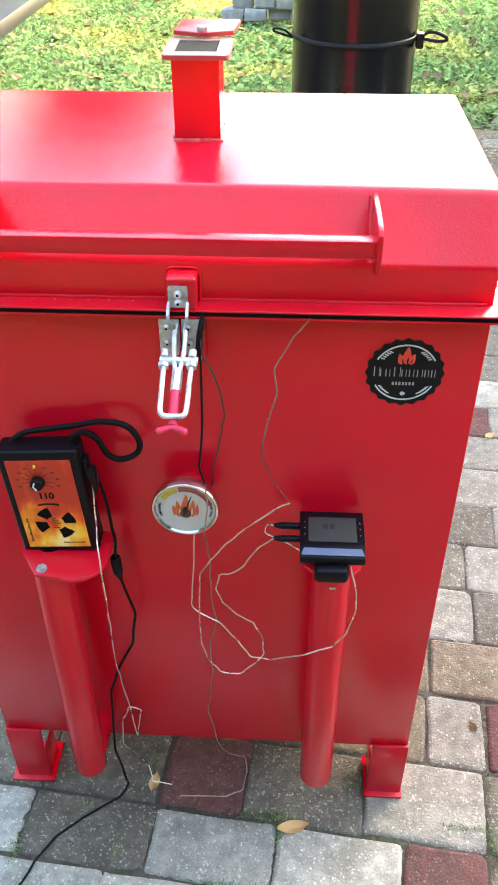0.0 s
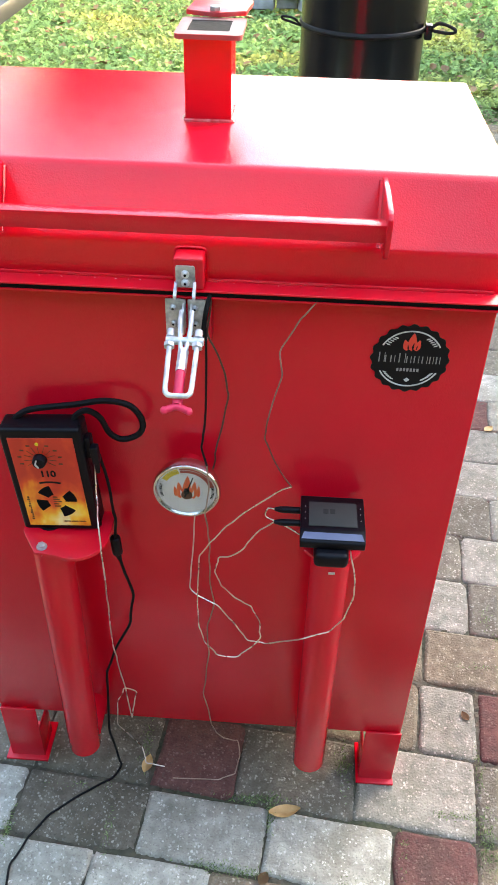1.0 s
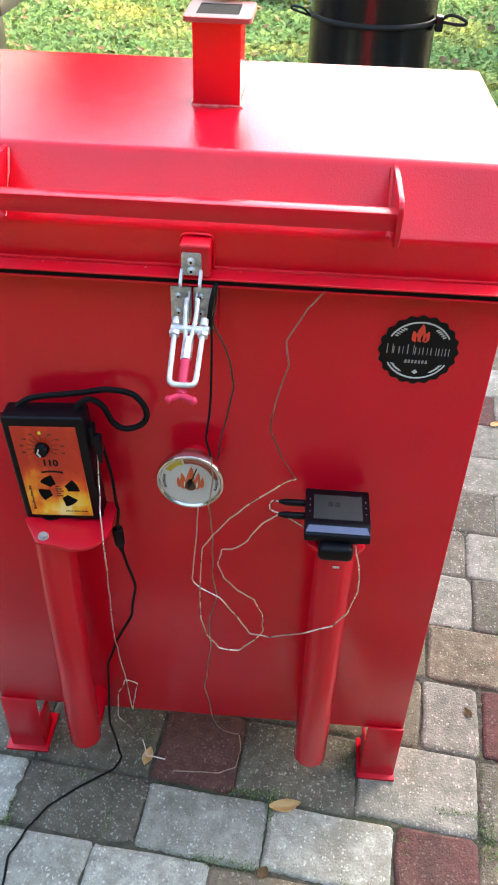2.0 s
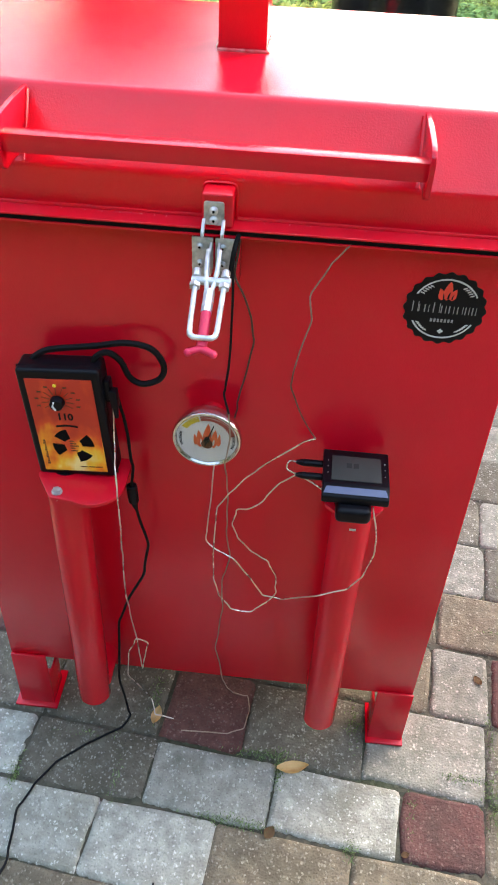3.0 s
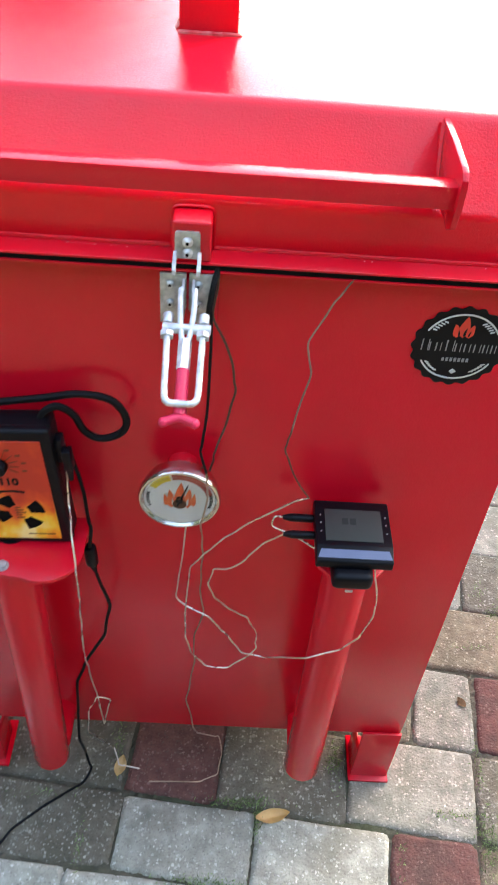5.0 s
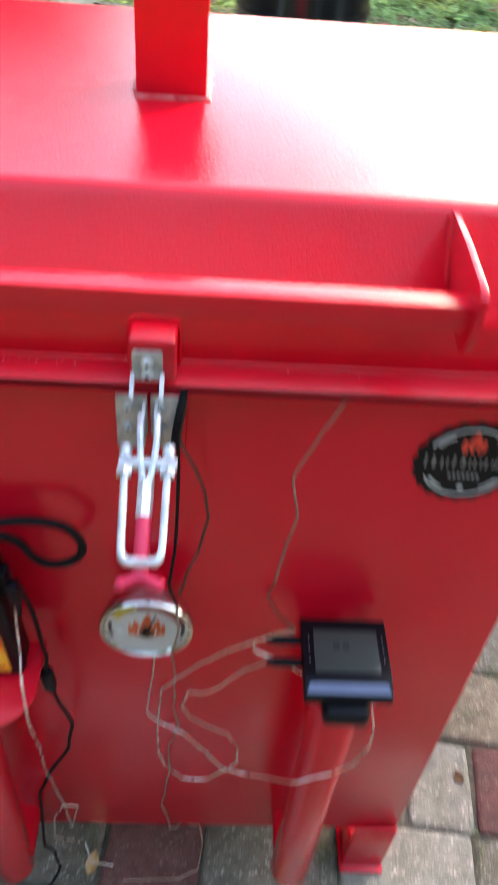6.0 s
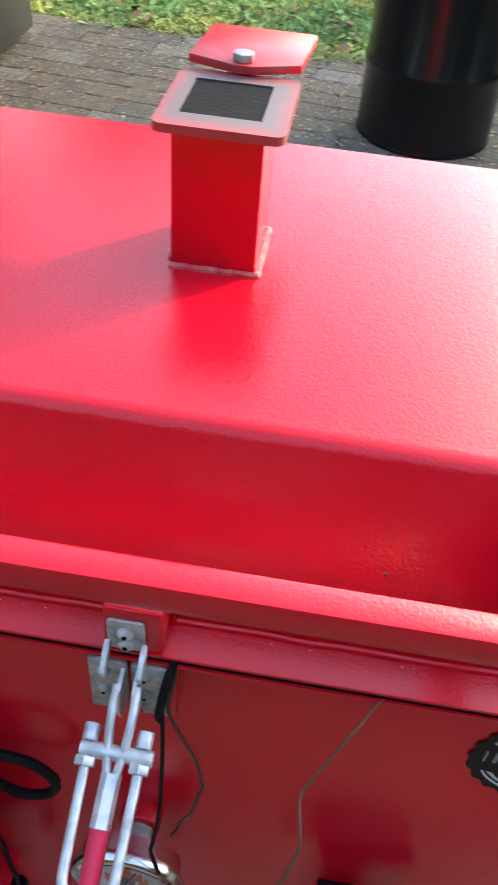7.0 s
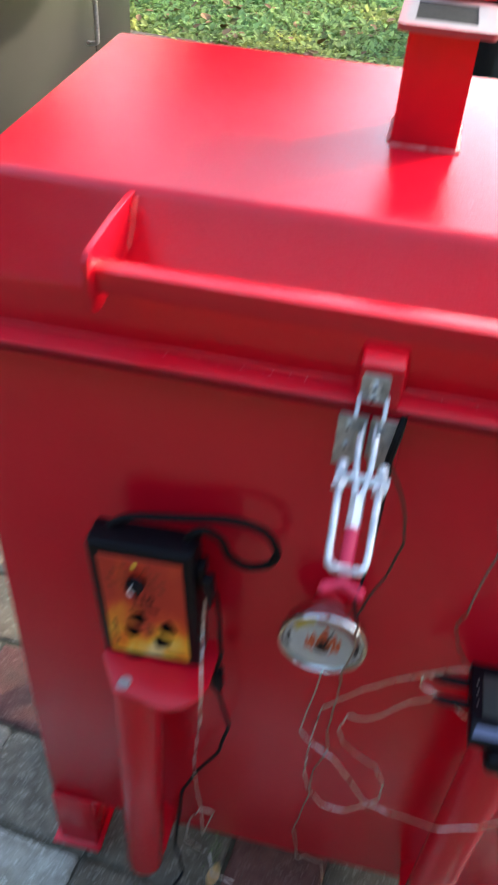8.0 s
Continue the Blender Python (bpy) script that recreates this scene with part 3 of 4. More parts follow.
for i in range(11):
    a = 165 + i * 3.5
    part("dial_tick", band(GX, GZ, 0.029, 0.032, a, a + 1.2, GY - 0.0002, n=1), STICKER, gauge)
    a = -22 + i * 3.5
    part("dial_tick", band(GX, GZ, 0.029, 0.032, a, a + 1.2, GY - 0.0002, n=1), STICKER, gauge)


def tongue(cx, cz, w, h, lean, y):
    """One tongue of a printed flame."""
    left = [(-0.5 * w * math.sin(math.pi * min(1, t ** 0.6 * 0.98)) ** 0.8 + lean * t * t, t * h) for t in (i / 9 for i in range(10))]
    right = [(0.42 * w * math.sin(math.pi * min(1, t ** 0.6 * 0.98)) ** 0.8 + lean * t * t, t * h) for t in (i / 9 for i in range(9, 0, -1))]
    return prism([(cx + a, y, cz + b) for a, b in left + right[1:-1]], (0, -0.0004, 0))


for k, (dx, dz, w, h, lean) in enumerate(((0.0, -0.012, 0.011, 0.034, 0.002), (-0.0075, -0.013, 0.0085, 0.025, -0.002), (0.008, -0.013, 0.0085, 0.027, 0.002), (-0.0125, -0.01, 0.005, 0.016, -0.002), (0.0135, -0.01, 0.005, 0.018, 0.001))):
    part("dial_flame", tongue(GX + dx, GZ + dz, w, h, lean, GY - 0.0001 - 0.00008 * k), ORANGE, gauge, "orange printed flame")
for dx, w, h, lean in ((0.0015, 0.0035, 0.014, 0.001), (-0.006, 0.0028, 0.01, -0.0012), (0.0072, 0.0028, 0.01, 0.0012)):
    part("dial_flame", tongue(GX + dx, GZ - 0.0095, w, h, lean, GY - 0.0006), WHITE, gauge, "white gap in the flame")
part("dial_disc", cyl((GX, GY - 0.0003, GZ - 0.007), (GX, GY - 0.0012, GZ - 0.007), 0.0066, seg=28), BROWN_PRINT, gauge)
part("needle", prism([(GX + a, GY - 0.003, GZ + b) for a, b in ((-0.003, -0.007), (-0.0012, -0.008), (0.0085, 0.0215), (0.0075, 0.022))], (0, -0.0006, 0)), STICKER, gauge, "black needle")
part("hub", cyl((GX, GY, GZ), (GX, GY - 0.0042, GZ), 0.0032, seg=16), STICKER, gauge)
glass = material("dial_glass", (0.95, 0.95, 0.95), 0.04)
glass.node_tree.nodes["Principled BSDF"].inputs["Transmission Weight"].default_value = 1.0
glass.node_tree.nodes["Principled BSDF"].inputs["IOR"].default_value = 1.2
pane = part("glass", cyl((GX, GY - 0.0052, GZ), (GX, GY - 0.0058, GZ), 0.0346, seg=48), glass, gauge, "clear glass")
pane.visible_shadow = False

# round badge
BX, BZ, BY = 0.2362, 0.8325, -0.0004
edge = [(BX + (0.0412 + 0.0013 * math.cos(20 * a)) * math.cos(a), BY, BZ + (0.0412 + 0.0013 * math.cos(20 * a)) * math.sin(a)) for a in (2 * math.pi * i / 160 for i in range(160))]
badge = part("badge", prism(edge, (0, -0.0008, 0)), STICKER, smoker, "round black scalloped sticker with a red flame", False)
PY = BY - 0.0008
for a0, a1 in ((28, 152), (208, 332)):
    part("badge_ring", band(BX, BZ, 0.0335, 0.035, a0, a1, PY, n=24), PALE_PRINT, badge)
for k, (dx, w, h, lean) in enumerate(((0.0005, 0.0105, 0.0215, 0.001), (-0.0048, 0.0075, 0.0135, -0.0028), (0.0058, 0.0075, 0.0135, 0.0026))):
    part("badge_flame", tongue(BX + dx, BZ + 0.0105, w, h, lean, PY - 0.0001 * k), FLAME_RED, badge, "red-orange flame")
for dx, w, h, lean in ((0.0012, 0.0022, 0.009, 0.0012), (-0.0034, 0.0016, 0.007, -0.001), (0.0052, 0.0014, 0.006, 0.0012)):
    part("badge_flame", tongue(BX + dx, BZ + 0.0118, w, h, lean, PY - 0.0007), STICKER, badge, "dark gap in the flame")
for i, (w, h, dx) in enumerate(((0.008, 0.0115, -0.033), (0.0026, 0.0085, -0.0262), (0.0065, 0.0085, -0.0205), (0.0085, 0.0115, -0.0115), (0.0068, 0.0085, -0.0035), (0.007, 0.0085, 0.0045), (0.0075, 0.0085, 0.013), (0.006, 0.0085, 0.021), (0.006, 0.0085, 0.028))):
    z0 = BZ - 0.0045
    bar_bm = box(BX + dx, BX + dx + 0.0011, PY - 0.0005, PY, z0, z0 + h)
    if w > 0.004:
        box(BX + dx + w - 0.0022, BX + dx + w - 0.0015, PY - 0.0005, PY, z0, z0 + h, bm=bar_bm)
    part("lettering_bar", bar_bm, GREY_PRINT, badge, "", False)
for i in range(7):
    part("lettering_bar", box(BX - 0.0125 + i * 0.0036, BX - 0.0103 + i * 0.0036, PY - 0.0005, PY, BZ - 0.0155, BZ - 0.0118), GREY_PRINT, badge, "", False)
part("badge_diamond", prism([(BX + a, PY, BZ - 0.0265 + b) for a, b in ((-0.0032, 0), (0, 0.0028), (0.0032, 0), (0, -0.0028))], (0, -0.0005, 0)), PALE_PRINT, badge)
for sx in (-1, 1):
    for sz in (-1, 1):
        for i in range(5):
            a = radians(35 + i * 5.5)
            cx, cz = BX + sx * 0.0305 * math.cos(a), BZ + sz * 0.0305 * math.sin(a)
            part("badge_stripe", prism([(cx - 0.0022, PY, cz - 0.0012 * sx), (cx + 0.0016, PY, cz - 0.0002 * sx), (cx + 0.0022, PY, cz + 0.0012 * sx), (cx - 0.0016, PY, cz + 0.0002 * sx)], (0, -0.0005, 0)), PALE_PRINT, badge)

# ---- fan controller ----
CTRL = Matrix.Translation((-0.1595, -0.042, 0.675)) @ Matrix.Rotation(radians(-3.5), 4, "Y")
ctrl = thing("fan_controller", (-0.16, -0.035, 0.601), "black plastic fan controller with a fiery label on the pipe plate", "controller")


def on_ctrl(bm):
    bm.transform(CTRL)
    return bm


part("case", on_ctrl(box(-0.0465, 0.0465, -0.015, 0.017, -0.0742, 0.078, 0.0045, seg=3)), BLACK, ctrl)
part("seam", on_ctrl(box(-0.0468, 0.0468, -0.0065, -0.0057, -0.0745, 0.0783, 0.0003)), RUBBER, ctrl, "", False)
label = part("front_label", on_ctrl(box(-0.0372, 0.0372, -0.0163, -0.0148, -0.0655, 0.0665, 0.0005)), FIRE, ctrl, "printed red, orange and yellow flame label", False)
knob_bm = cyl((-0.0045, -0.016, 0.037), (-0.0045, -0.025, 0.037), 0.0085, 0.0072, seg=24, bevel=0.001)
part("knob", on_ctrl(knob_bm), BLACK, ctrl, "black dial knob")
for dx, dz, turn in ((-0.0058, 0.0393, -22), (-0.0056, 0.0343, 32)):
    part("knob_mark", on_ctrl(box(-0.0008, 0.0008, -0.0262, -0.0249, -0.0032, 0.0032, m=Matrix.Translation((dx - 0.0012, 0, dz)) @ Matrix.Rotation(radians(-turn), 4, "Y"))), PALE_PRINT, ctrl, "white pointer", False)
part("indicator_light", on_ctrl(dome((-0.0045, -0.016, 0.0585), (0, -1, 0), 0.0022, 0.0018)), YELLOW, ctrl, "small amber light")
for i in range(11):
    a = radians(-30 + i * 24)
    part("scale_mark", on_ctrl(box(0.0095, 0.0185, -0.0168, -0.0162, -0.0003, 0.0003, m=Matrix.Translation((-0.0045, 0, 0.037)) @ Matrix.Rotation(-a, 4, "Y"))), BROWN_PRINT, label, "", False)
for i in range(9):
    a = radians(-18 + i * 27)
    part("lettering_bar", on_ctrl(box(-0.0022, 0.0022, -0.0168, -0.0163, -0.0009, 0.0009, m=Matrix.Translation((-0.0045 + 0.0235 * math.cos(a), 0, 0.037 + 0.0215 * math.sin(a))))), BROWN_PRINT, label, "", False)
for a in (22, 125, 196, 303):
    # black arcs laid on the label, shade of the fan openings as colour
    part("vent", on_ctrl(band(0.003, -0.0265, 0.0105, 0.0242, a - 22, a + 22, -0.0163)), DARK, ctrl, "black patch for the shaded fan opening", False)
part("printed_arc", on_ctrl(band(0.0, -0.042, 0.044, 0.0462, 74, 106, -0.0163)), STICKER, label, "", False)
for i in range(5):
    part("lettering_bar", on_ctrl(box(-0.001, 0.0045 + 0.002 * (i % 3), -0.0168, -0.0163, -0.0205 - i * 0.0035, -0.0192 - i * 0.0035)), BROWN_PRINT, label, "", False)
for i in range(11):
    part("lettering_bar", on_ctrl(box(-0.0322 + 0.0007 * (i % 3), -0.0294, -0.0168, -0.0163, -0.0555 + 0.0034 * i, -0.0533 + 0.0034 * i)), BROWN_PRINT, label, "", False)
for i in range(3):
    part("lettering_bar", on_ctrl(box(0.006 + 0.0092 * i, 0.014 + 0.0092 * i, -0.0168, -0.0163, -0.0585, -0.0575)), BROWN_PRINT, label, "", False)
text = bpy.data.curves.new("lettering", "FONT")
text.body, text.size, text.align_x, text.extrude = "110", 0.0125, "CENTER", 0.0002
text.offset = 0.0004
text.materials.append(STICKER)
lettering = new("lettering", text)
lettering.parent = label
lettering.matrix_local = Matrix.Translation(-Vector(ctrl.location)) @ CTRL @ Matrix.Translation((0.0, -0.0166, 0.0115)) @ Matrix.Rotation(radians(90), 4, "X")
part("jack", on_ctrl(box(0.0455, 0.053, -0.006, 0.008, 0.03, 0.058, 0.002)), BLACK, ctrl)
plug_bm = box(0.0525, 0.0615, -0.013, -0.002, 0.026, 0.05, 0.002)
cyl((0.057, -0.0085, 0.027), (0.0565, -0.0085, 0.012), 0.0036, 0.0024, seg=12, bm=plug_bm)
part("side_plug", on_ctrl(plug_bm), BLACK, ctrl, "black angled plug")
part("fan_nozzle", cyl((-0.172, -0.0445, 0.6005), (-0.172, -0.0445, 0.6018), 0.0155, seg=28), DARK, ctrl, "black fan outlet under the case")
part("clip", on_ctrl(box(-0.02, 0.02, 0.017, 0.024, -0.05, 0.04, 0.003)), BLACK, ctrl)

# ---- digital thermometer ----
meter = thing("digital_thermometer", (0.168, -0.05, 0.605), "small black digital probe thermometer lying on the pipe", "thermometer")
prof2 = [(-0.013, 0.627), (-0.012, 0.638), (-0.015, 0.641), (-0.0725, 0.6425), (-0.086, 0.638), (-0.089, 0.6355), (-0.089, 0.627), (-0.085, 0.6255)]
case_bm = prism([(0.131, y, z) for y, z in prof2], (0.075, 0, 0), 0.0016)
part("case", case_bm, BLACK, meter, "glossy black plastic case")
part("front_strip", prism([(x, y, z) for x, y, z in ((0.1355, -0.0775, 0.6414), (0.2015, -0.0775, 0.6414), (0.2045, -0.0857, 0.6384), (0.1325, -0.0857, 0.6384))], (0, -0.0003, 0.0008)), SILVER_BLUE, meter, "blue-grey bevelled strip", False)
screen = part("screen", box(0.1405, 0.197, -0.0675, -0.027, 0.6405, 0.6432, 0.0006), LCD, meter, "grey display, unlit")
for x0, z0 in ((0.1575, -0.047), (0.1655, -0.047)):
    part("lettering_bar", box(x0, x0 + 0.006, z0, z0 + 0.008, 0.6431, 0.6434), LCD_DARK, screen, "", False)
for x in (0.1365, 0.2013):
    for y in (-0.035, -0.045, -0.056):
        part("button_mark", box(x - 0.0006, x + 0.0006, y - 0.0006, y + 0.0006, 0.6415, 0.6427), GREY_PRINT, meter, "", False)
clip_bm = box(0.148, 0.188, -0.1, -0.064, 0.6055, 0.6265, 0.0065, seg=4)
part("clip", clip_bm, BLACK, meter, "black plastic clip under the case")
for y in (-0.031, -0.053):
    plug_bm = cyl((0.108, y, 0.631), (0.132, y, 0.631), 0.0042, seg=14, bevel=0.0008)
    cyl((0.1, y, 0.631), (0.108, y, 0.631), 0.0022, 0.0042, seg=12, bm=plug_bm)
    part("probe_plug", plug_bm, BLACK, meter, "black jack plug")

# ---- cables ----


def cable(name, points, r, mat, label, category="cable", per=6):
    wig, r_ = [], random.Random(len(points) * 7 + int(1e4 * r))
    for a, b in zip(points, points[1:]):
        a, b = Vector(a), Vector(b)
        wig.append(a)
        if (b - a).length > 0.025 and r < 0.003:
            d = min(0.0009, 0.012 * (b - a).length + 0.0002)
            for f in (0.36, 0.7):
                wig.append(a.lerp(b, f) + Vector((r_.uniform(-d, d), r_.uniform(-d, d) * 0.4, r_.uniform(-d, d) * 0.3)))
    wig.append(Vector(points[-1]))
    pts = glide(wig, 5 if len(wig) > len(points) else per)
    return single(name, sweep(pts, r, 7), mat, tuple(pts[-1]), label, category)


cable("probe_wire", [(0.133, -0.018, 0.906), (0.116, -0.04, 0.896), (0.098, -0.06, 0.871), (0.101, -0.08, 0.854), (0.089, -0.105, 0.816), (0.087, -0.095, 0.787), (0.099, -0.08, 0.743), (0.118, -0.063, 0.696)], 0.00082, BRAID_DARK, "dull brown braided probe wire hanging from the lid", per=5)
cable("probe_wire", [(0.118, -0.063, 0.696), (0.106, -0.06, 0.687), (0.07, -0.05, 0.645), (0.043, -0.045, 0.611), (0.022, -0.04, 0.576), (0.008, -0.035, 0.545), (0.004, -0.03, 0.476), (0.004, -0.03, 0.406), (0.012, -0.03, 0.37), (0.031, -0.03, 0.343), (0.055, -0.03, 0.341), (0.079, -0.03, 0.368), (0.089, -0.03, 0.387), (0.087, -0.03, 0.423), (0.075, -0.03, 0.451), (0.053, -0.03, 0.467), (0.036, -0.035, 0.494), (0.028, -0.04, 0.526), (0.034, -0.04, 0.552), (0.048, -0.045, 0.56), (0.063, -0.045, 0.573), (0.083, -0.05, 0.612), (0.101, -0.053, 0.631)], 0.00094, BRAID, "thin silver braided probe wire looping from lid to display")
cable("probe_wire", [(0.005, -0.03, 0.63), (-0.003, -0.02, 0.529), (-0.008, -0.015, 0.463), (0.003, -0.02, 0.455), (0.03, -0.03, 0.449), (0.053, -0.035, 0.421), (0.072, -0.04, 0.393), (0.099, -0.05, 0.401), (0.142, -0.08, 0.452), (0.177, -0.0765, 0.466), (0.193, -0.082, 0.5), (0.201, -0.085, 0.544), (0.199, -0.085, 0.579), (0.19, -0.085, 0.622)], 0.00094, BRAID, "thin silver braided wire looping across the pipe")
cable("probe_wire", [(0.101, -0.031, 0.631), (0.092, -0.033, 0.633), (0.09, -0.037, 0.624), (0.101, -0.04, 0.62), (0.118, -0.042, 0.612), (0.135, -0.05, 0.607)], 0.00094, BRAID, "short silver braided wire beside the display")
cable("lead_wire", [(0.024, -0.016, 0.906), (0.023, -0.026, 0.9), (0.02, -0.03, 0.887), (0.021, -0.035, 0.863), (0.021, -0.04, 0.81), (0.019, -0.045, 0.761), (0.016, -0.05, 0.733), (0.022, -0.055, 0.713)], 0.0013, RUBBER, "thin black wire hanging from the lid past the latch")
cable("probe_wire", [(0.022, -0.055, 0.713), (0.024, -0.0565, 0.679), (0.018, -0.05, 0.634), (0.021, -0.03, 0.561), (0.019, -0.02, 0.487), (0.024, -0.015, 0.436), (0.014, -0.012, 0.384), (0.015, -0.01, 0.318), (0.005, -0.008, 0.218), (0.014, -0.008, 0.159), (0.016, -0.006, 0.136), (0.022, 0.02, 0.07), (0.031, 0.05, 0.008), (0.056, 0.048, 0.003), (0.061, 0.024, 0.003), (0.055, -0.012, 0.003), (0.027, -0.025, 0.003), (-0.048, -0.028, 0.003)], 0.001, BRAID_MID, "brownish braided wire hanging over the dial to the pavers")
cable("lead_wire", [(0.024, -0.018, 0.907), (0.021, -0.03, 0.895), (0.0185, -0.032, 0.875), (0.0185, -0.03, 0.866)], 0.0026, RUBBER, "short black sheathed wire beside the latch")
cable("probe_wire", [(0.025, -0.018, 0.906), (0.022, -0.025, 0.864), (0.032, -0.03, 0.846), (0.039, -0.03, 0.825), (0.044, -0.03, 0.792), (0.037, -0.03, 0.75), (0.029, -0.02, 0.709), (0.026, -0.01, 0.68), (0.02, -0.008, 0.655)], 0.0011, WIRE_BROWN, "brown braided wire curving down the red panel")
cable("sensor_wire", [(-0.1085, -0.038, 0.715), (-0.109, -0.042, 0.704), (-0.108, -0.055, 0.656), (-0.1, -0.09, 0.648), (-0.0965, -0.102, 0.63), (-0.098, -0.098, 0.585), (-0.105, -0.075, 0.522), (-0.111, -0.055, 0.465), (-0.118, -0.035, 0.369), (-0.119, -0.02, 0.297), (-0.113, -0.015, 0.221), (-0.11, -0.01, 0.145), (-0.104, -0.012, 0.18), (-0.098, -0.015, 0.222), (-0.113, -0.02, 0.235), (-0.127, -0.02, 0.198), (-0.131, -0.02, 0.137), (-0.116, 0.0, 0.07), (-0.107, 0.017, 0.02), (-0.096, -0.004, 0.004), (-0.064, -0.009, 0.004)], 0.00098, BRAID, "silver braided sensor wire trailing from the controller to the ground")
cable("power_cable", [(-0.1045, -0.036, 0.705), (-0.101, -0.034, 0.68), (-0.0965, -0.036, 0.64), (-0.0935, -0.037, 0.603), (-0.0965, -0.034, 0.58), (-0.099, -0.031, 0.556), (-0.095, -0.03, 0.525), (-0.084, -0.025, 0.454), (-0.094, -0.02, 0.388), (-0.121, -0.02, 0.324), (-0.137, -0.02, 0.269), (-0.143, -0.03, 0.136), (-0.146, 0.0, 0.03), (-0.138, -0.012, 0.004), (-0.147, -0.033, 0.003), (-0.2, -0.072, 0.003), (-0.239, -0.107, 0.003), (-0.262, -0.145, 0.003), (-0.278, -0.19, 0.003), (-0.27, -0.27, 0.003), (-0.31, -0.4, 0.003)], 0.0019, RUBBER, "black power cable running from the controller over the pavers")
ferrite = thing("cable_plug", (-0.1, -0.03, 0.553), "small black cable connector on the power cable", "connector")
part("sleeve", cyl((-0.0985, -0.0315, 0.568), (-0.0975, -0.03, 0.538), 0.0068, seg=16, bevel=0.0025), BLACK, ferrite)
part("strain_relief", cyl((-0.0975, -0.03, 0.538), (-0.0955, -0.03, 0.527), 0.0045, 0.0026, seg=10), RUBBER, ferrite)
cable("strap_cord", [(x, y - 0.008, z) for x, y, z in ((-0.198, -0.027, 0.748), (-0.188, -0.024, 0.756), (-0.173, -0.02, 0.76), (-0.128, -0.015, 0.765), (-0.095, -0.015, 0.772), (-0.067, -0.015, 0.767), (-0.054, -0.015, 0.747), (-0.059, -0.015, 0.728), (-0.078, -0.015, 0.719), (-0.093, -0.015, 0.727), (-0.101, -0.02, 0.752), (-0.113, -0.025, 0.765), (-0.125, -0.028, 0.76), (-0.13, -0.03, 0.748))], 0.0036, RUBBER, "thick black cord looped over the controller", "cord")

# ---- black drum ----
DX, DY, DR = 0.342, 3.0, 0.253
drum = thing("steel_drum", (DX, DY, 0), "glossy black steel drum standing on the patio", "drum")
outline = [(0.0, 0.02), (DR - 0.012, 0.02), (DR - 0.012, 0.003), (DR, 0.0), (DR + 0.004, 0.008), (DR, 0.018)]
for z in (0.27, 0.55):
    outline += [(DR, z - 0.02), (DR + 0.006, z - 0.01), (DR + 0.009, z), (DR + 0.006, z + 0.01), (DR, z + 0.02)] if z < 0.5 else []
outline += [(DR, 0.8), (DR + 0.005, 0.806), (DR + 0.004, 0.815), (DR - 0.006, 0.815), (DR - 0.01, 0.8), (0.0, 0.8)]
drum_bm = bmesh.new()
rings = [[drum_bm.verts.new((DX + r * math.cos(a), DY + r * math.sin(a), z)) for a in (2 * math.pi * i / 72 for i in range(72))] for r, z in outline if r > 0]
for a, b in zip(rings, rings[1:]):
    for i in range(72):
        drum_bm.faces.new((a[i], a[(i + 1) % 72], b[(i + 1) % 72], b[i]))
drum_bm.faces.new(rings[0][::-1]), drum_bm.faces.new(rings[-1])
part("shell", drum_bm, DRUM, drum)
hoop_bm = bmesh.new()
hoop = [(DR + 0.0005, 0.546), (DR + 0.006, 0.549), (DR + 0.009, 0.557), (DR + 0.006, 0.565), (DR + 0.0005, 0.568)]
rings = [[hoop_bm.verts.new((DX + r * math.cos(a), DY + r * math.sin(a), z)) for a in (2 * math.pi * i / 72 for i in range(72))] for r, z in hoop]
for a, b in zip(rings, rings[1:] + rings[:1]):
    for i in range(72):
        hoop_bm.faces.new((a[i], a[(i + 1) % 72], b[(i + 1) % 72], b[i]))
part("clamp_hoop", hoop_bm, SATIN, drum, "black clamp hoop")
loop = [(DX + DR + 0.005, DY - 0.11, 0.561), (DX + DR + 0.03, DY - 0.12, 0.584), (DX + DR + 0.06, DY - 0.13, 0.586), (DX + DR + 0.1, DY - 0.14, 0.571), (DX + DR + 0.098, DY - 0.14, 0.559), (DX + DR + 0.06, DY - 0.13, 0.556), (DX + DR + 0.005, DY - 0.11, 0.561)]
part("hoop_lever", sweep(glide(loop, 5), 0.0065, 8), SATIN, drum, "bent wire lever of the hoop")
loop = [(DX - DR - 0.0, DY - 0.11, 0.561), (DX - DR - 0.03, DY - 0.12, 0.588), (DX - DR - 0.07, DY - 0.12, 0.596), (DX - DR - 0.075, DY - 0.12, 0.586), (DX - DR - 0.03, DY - 0.12, 0.572), (DX - DR - 0.0, DY - 0.11, 0.561)]
part("hoop_lever", sweep(glide(loop, 5), 0.0045, 8), SATIN, drum)
part("hoop_lug", box(DX + DR - 0.012, DX + DR + 0.016, DY - 0.13, DY - 0.085, 0.526, 0.581, 0.004), DRUM, drum)

# ---- grill cart ----
cart = thing("grill_cart", (-1.7, 2.4, 0), "grey painted steel grill cart with a cupboard door and side shelf", "grill")
part("cabinet", box(-2.05, -1.392, 1.25, 3.52, 0.04, 0.9, 0.012), GRILL, cart)
door = part("door", box(-1.394, -1.372, 1.5, 3.04, 0.07, 0.86, 0.005), GRILL, cart)
part("side_panel", box(-1.394, -1.374, 3.052, 3.5, 0.05, 0.88, 0.005), GRILL, cart)
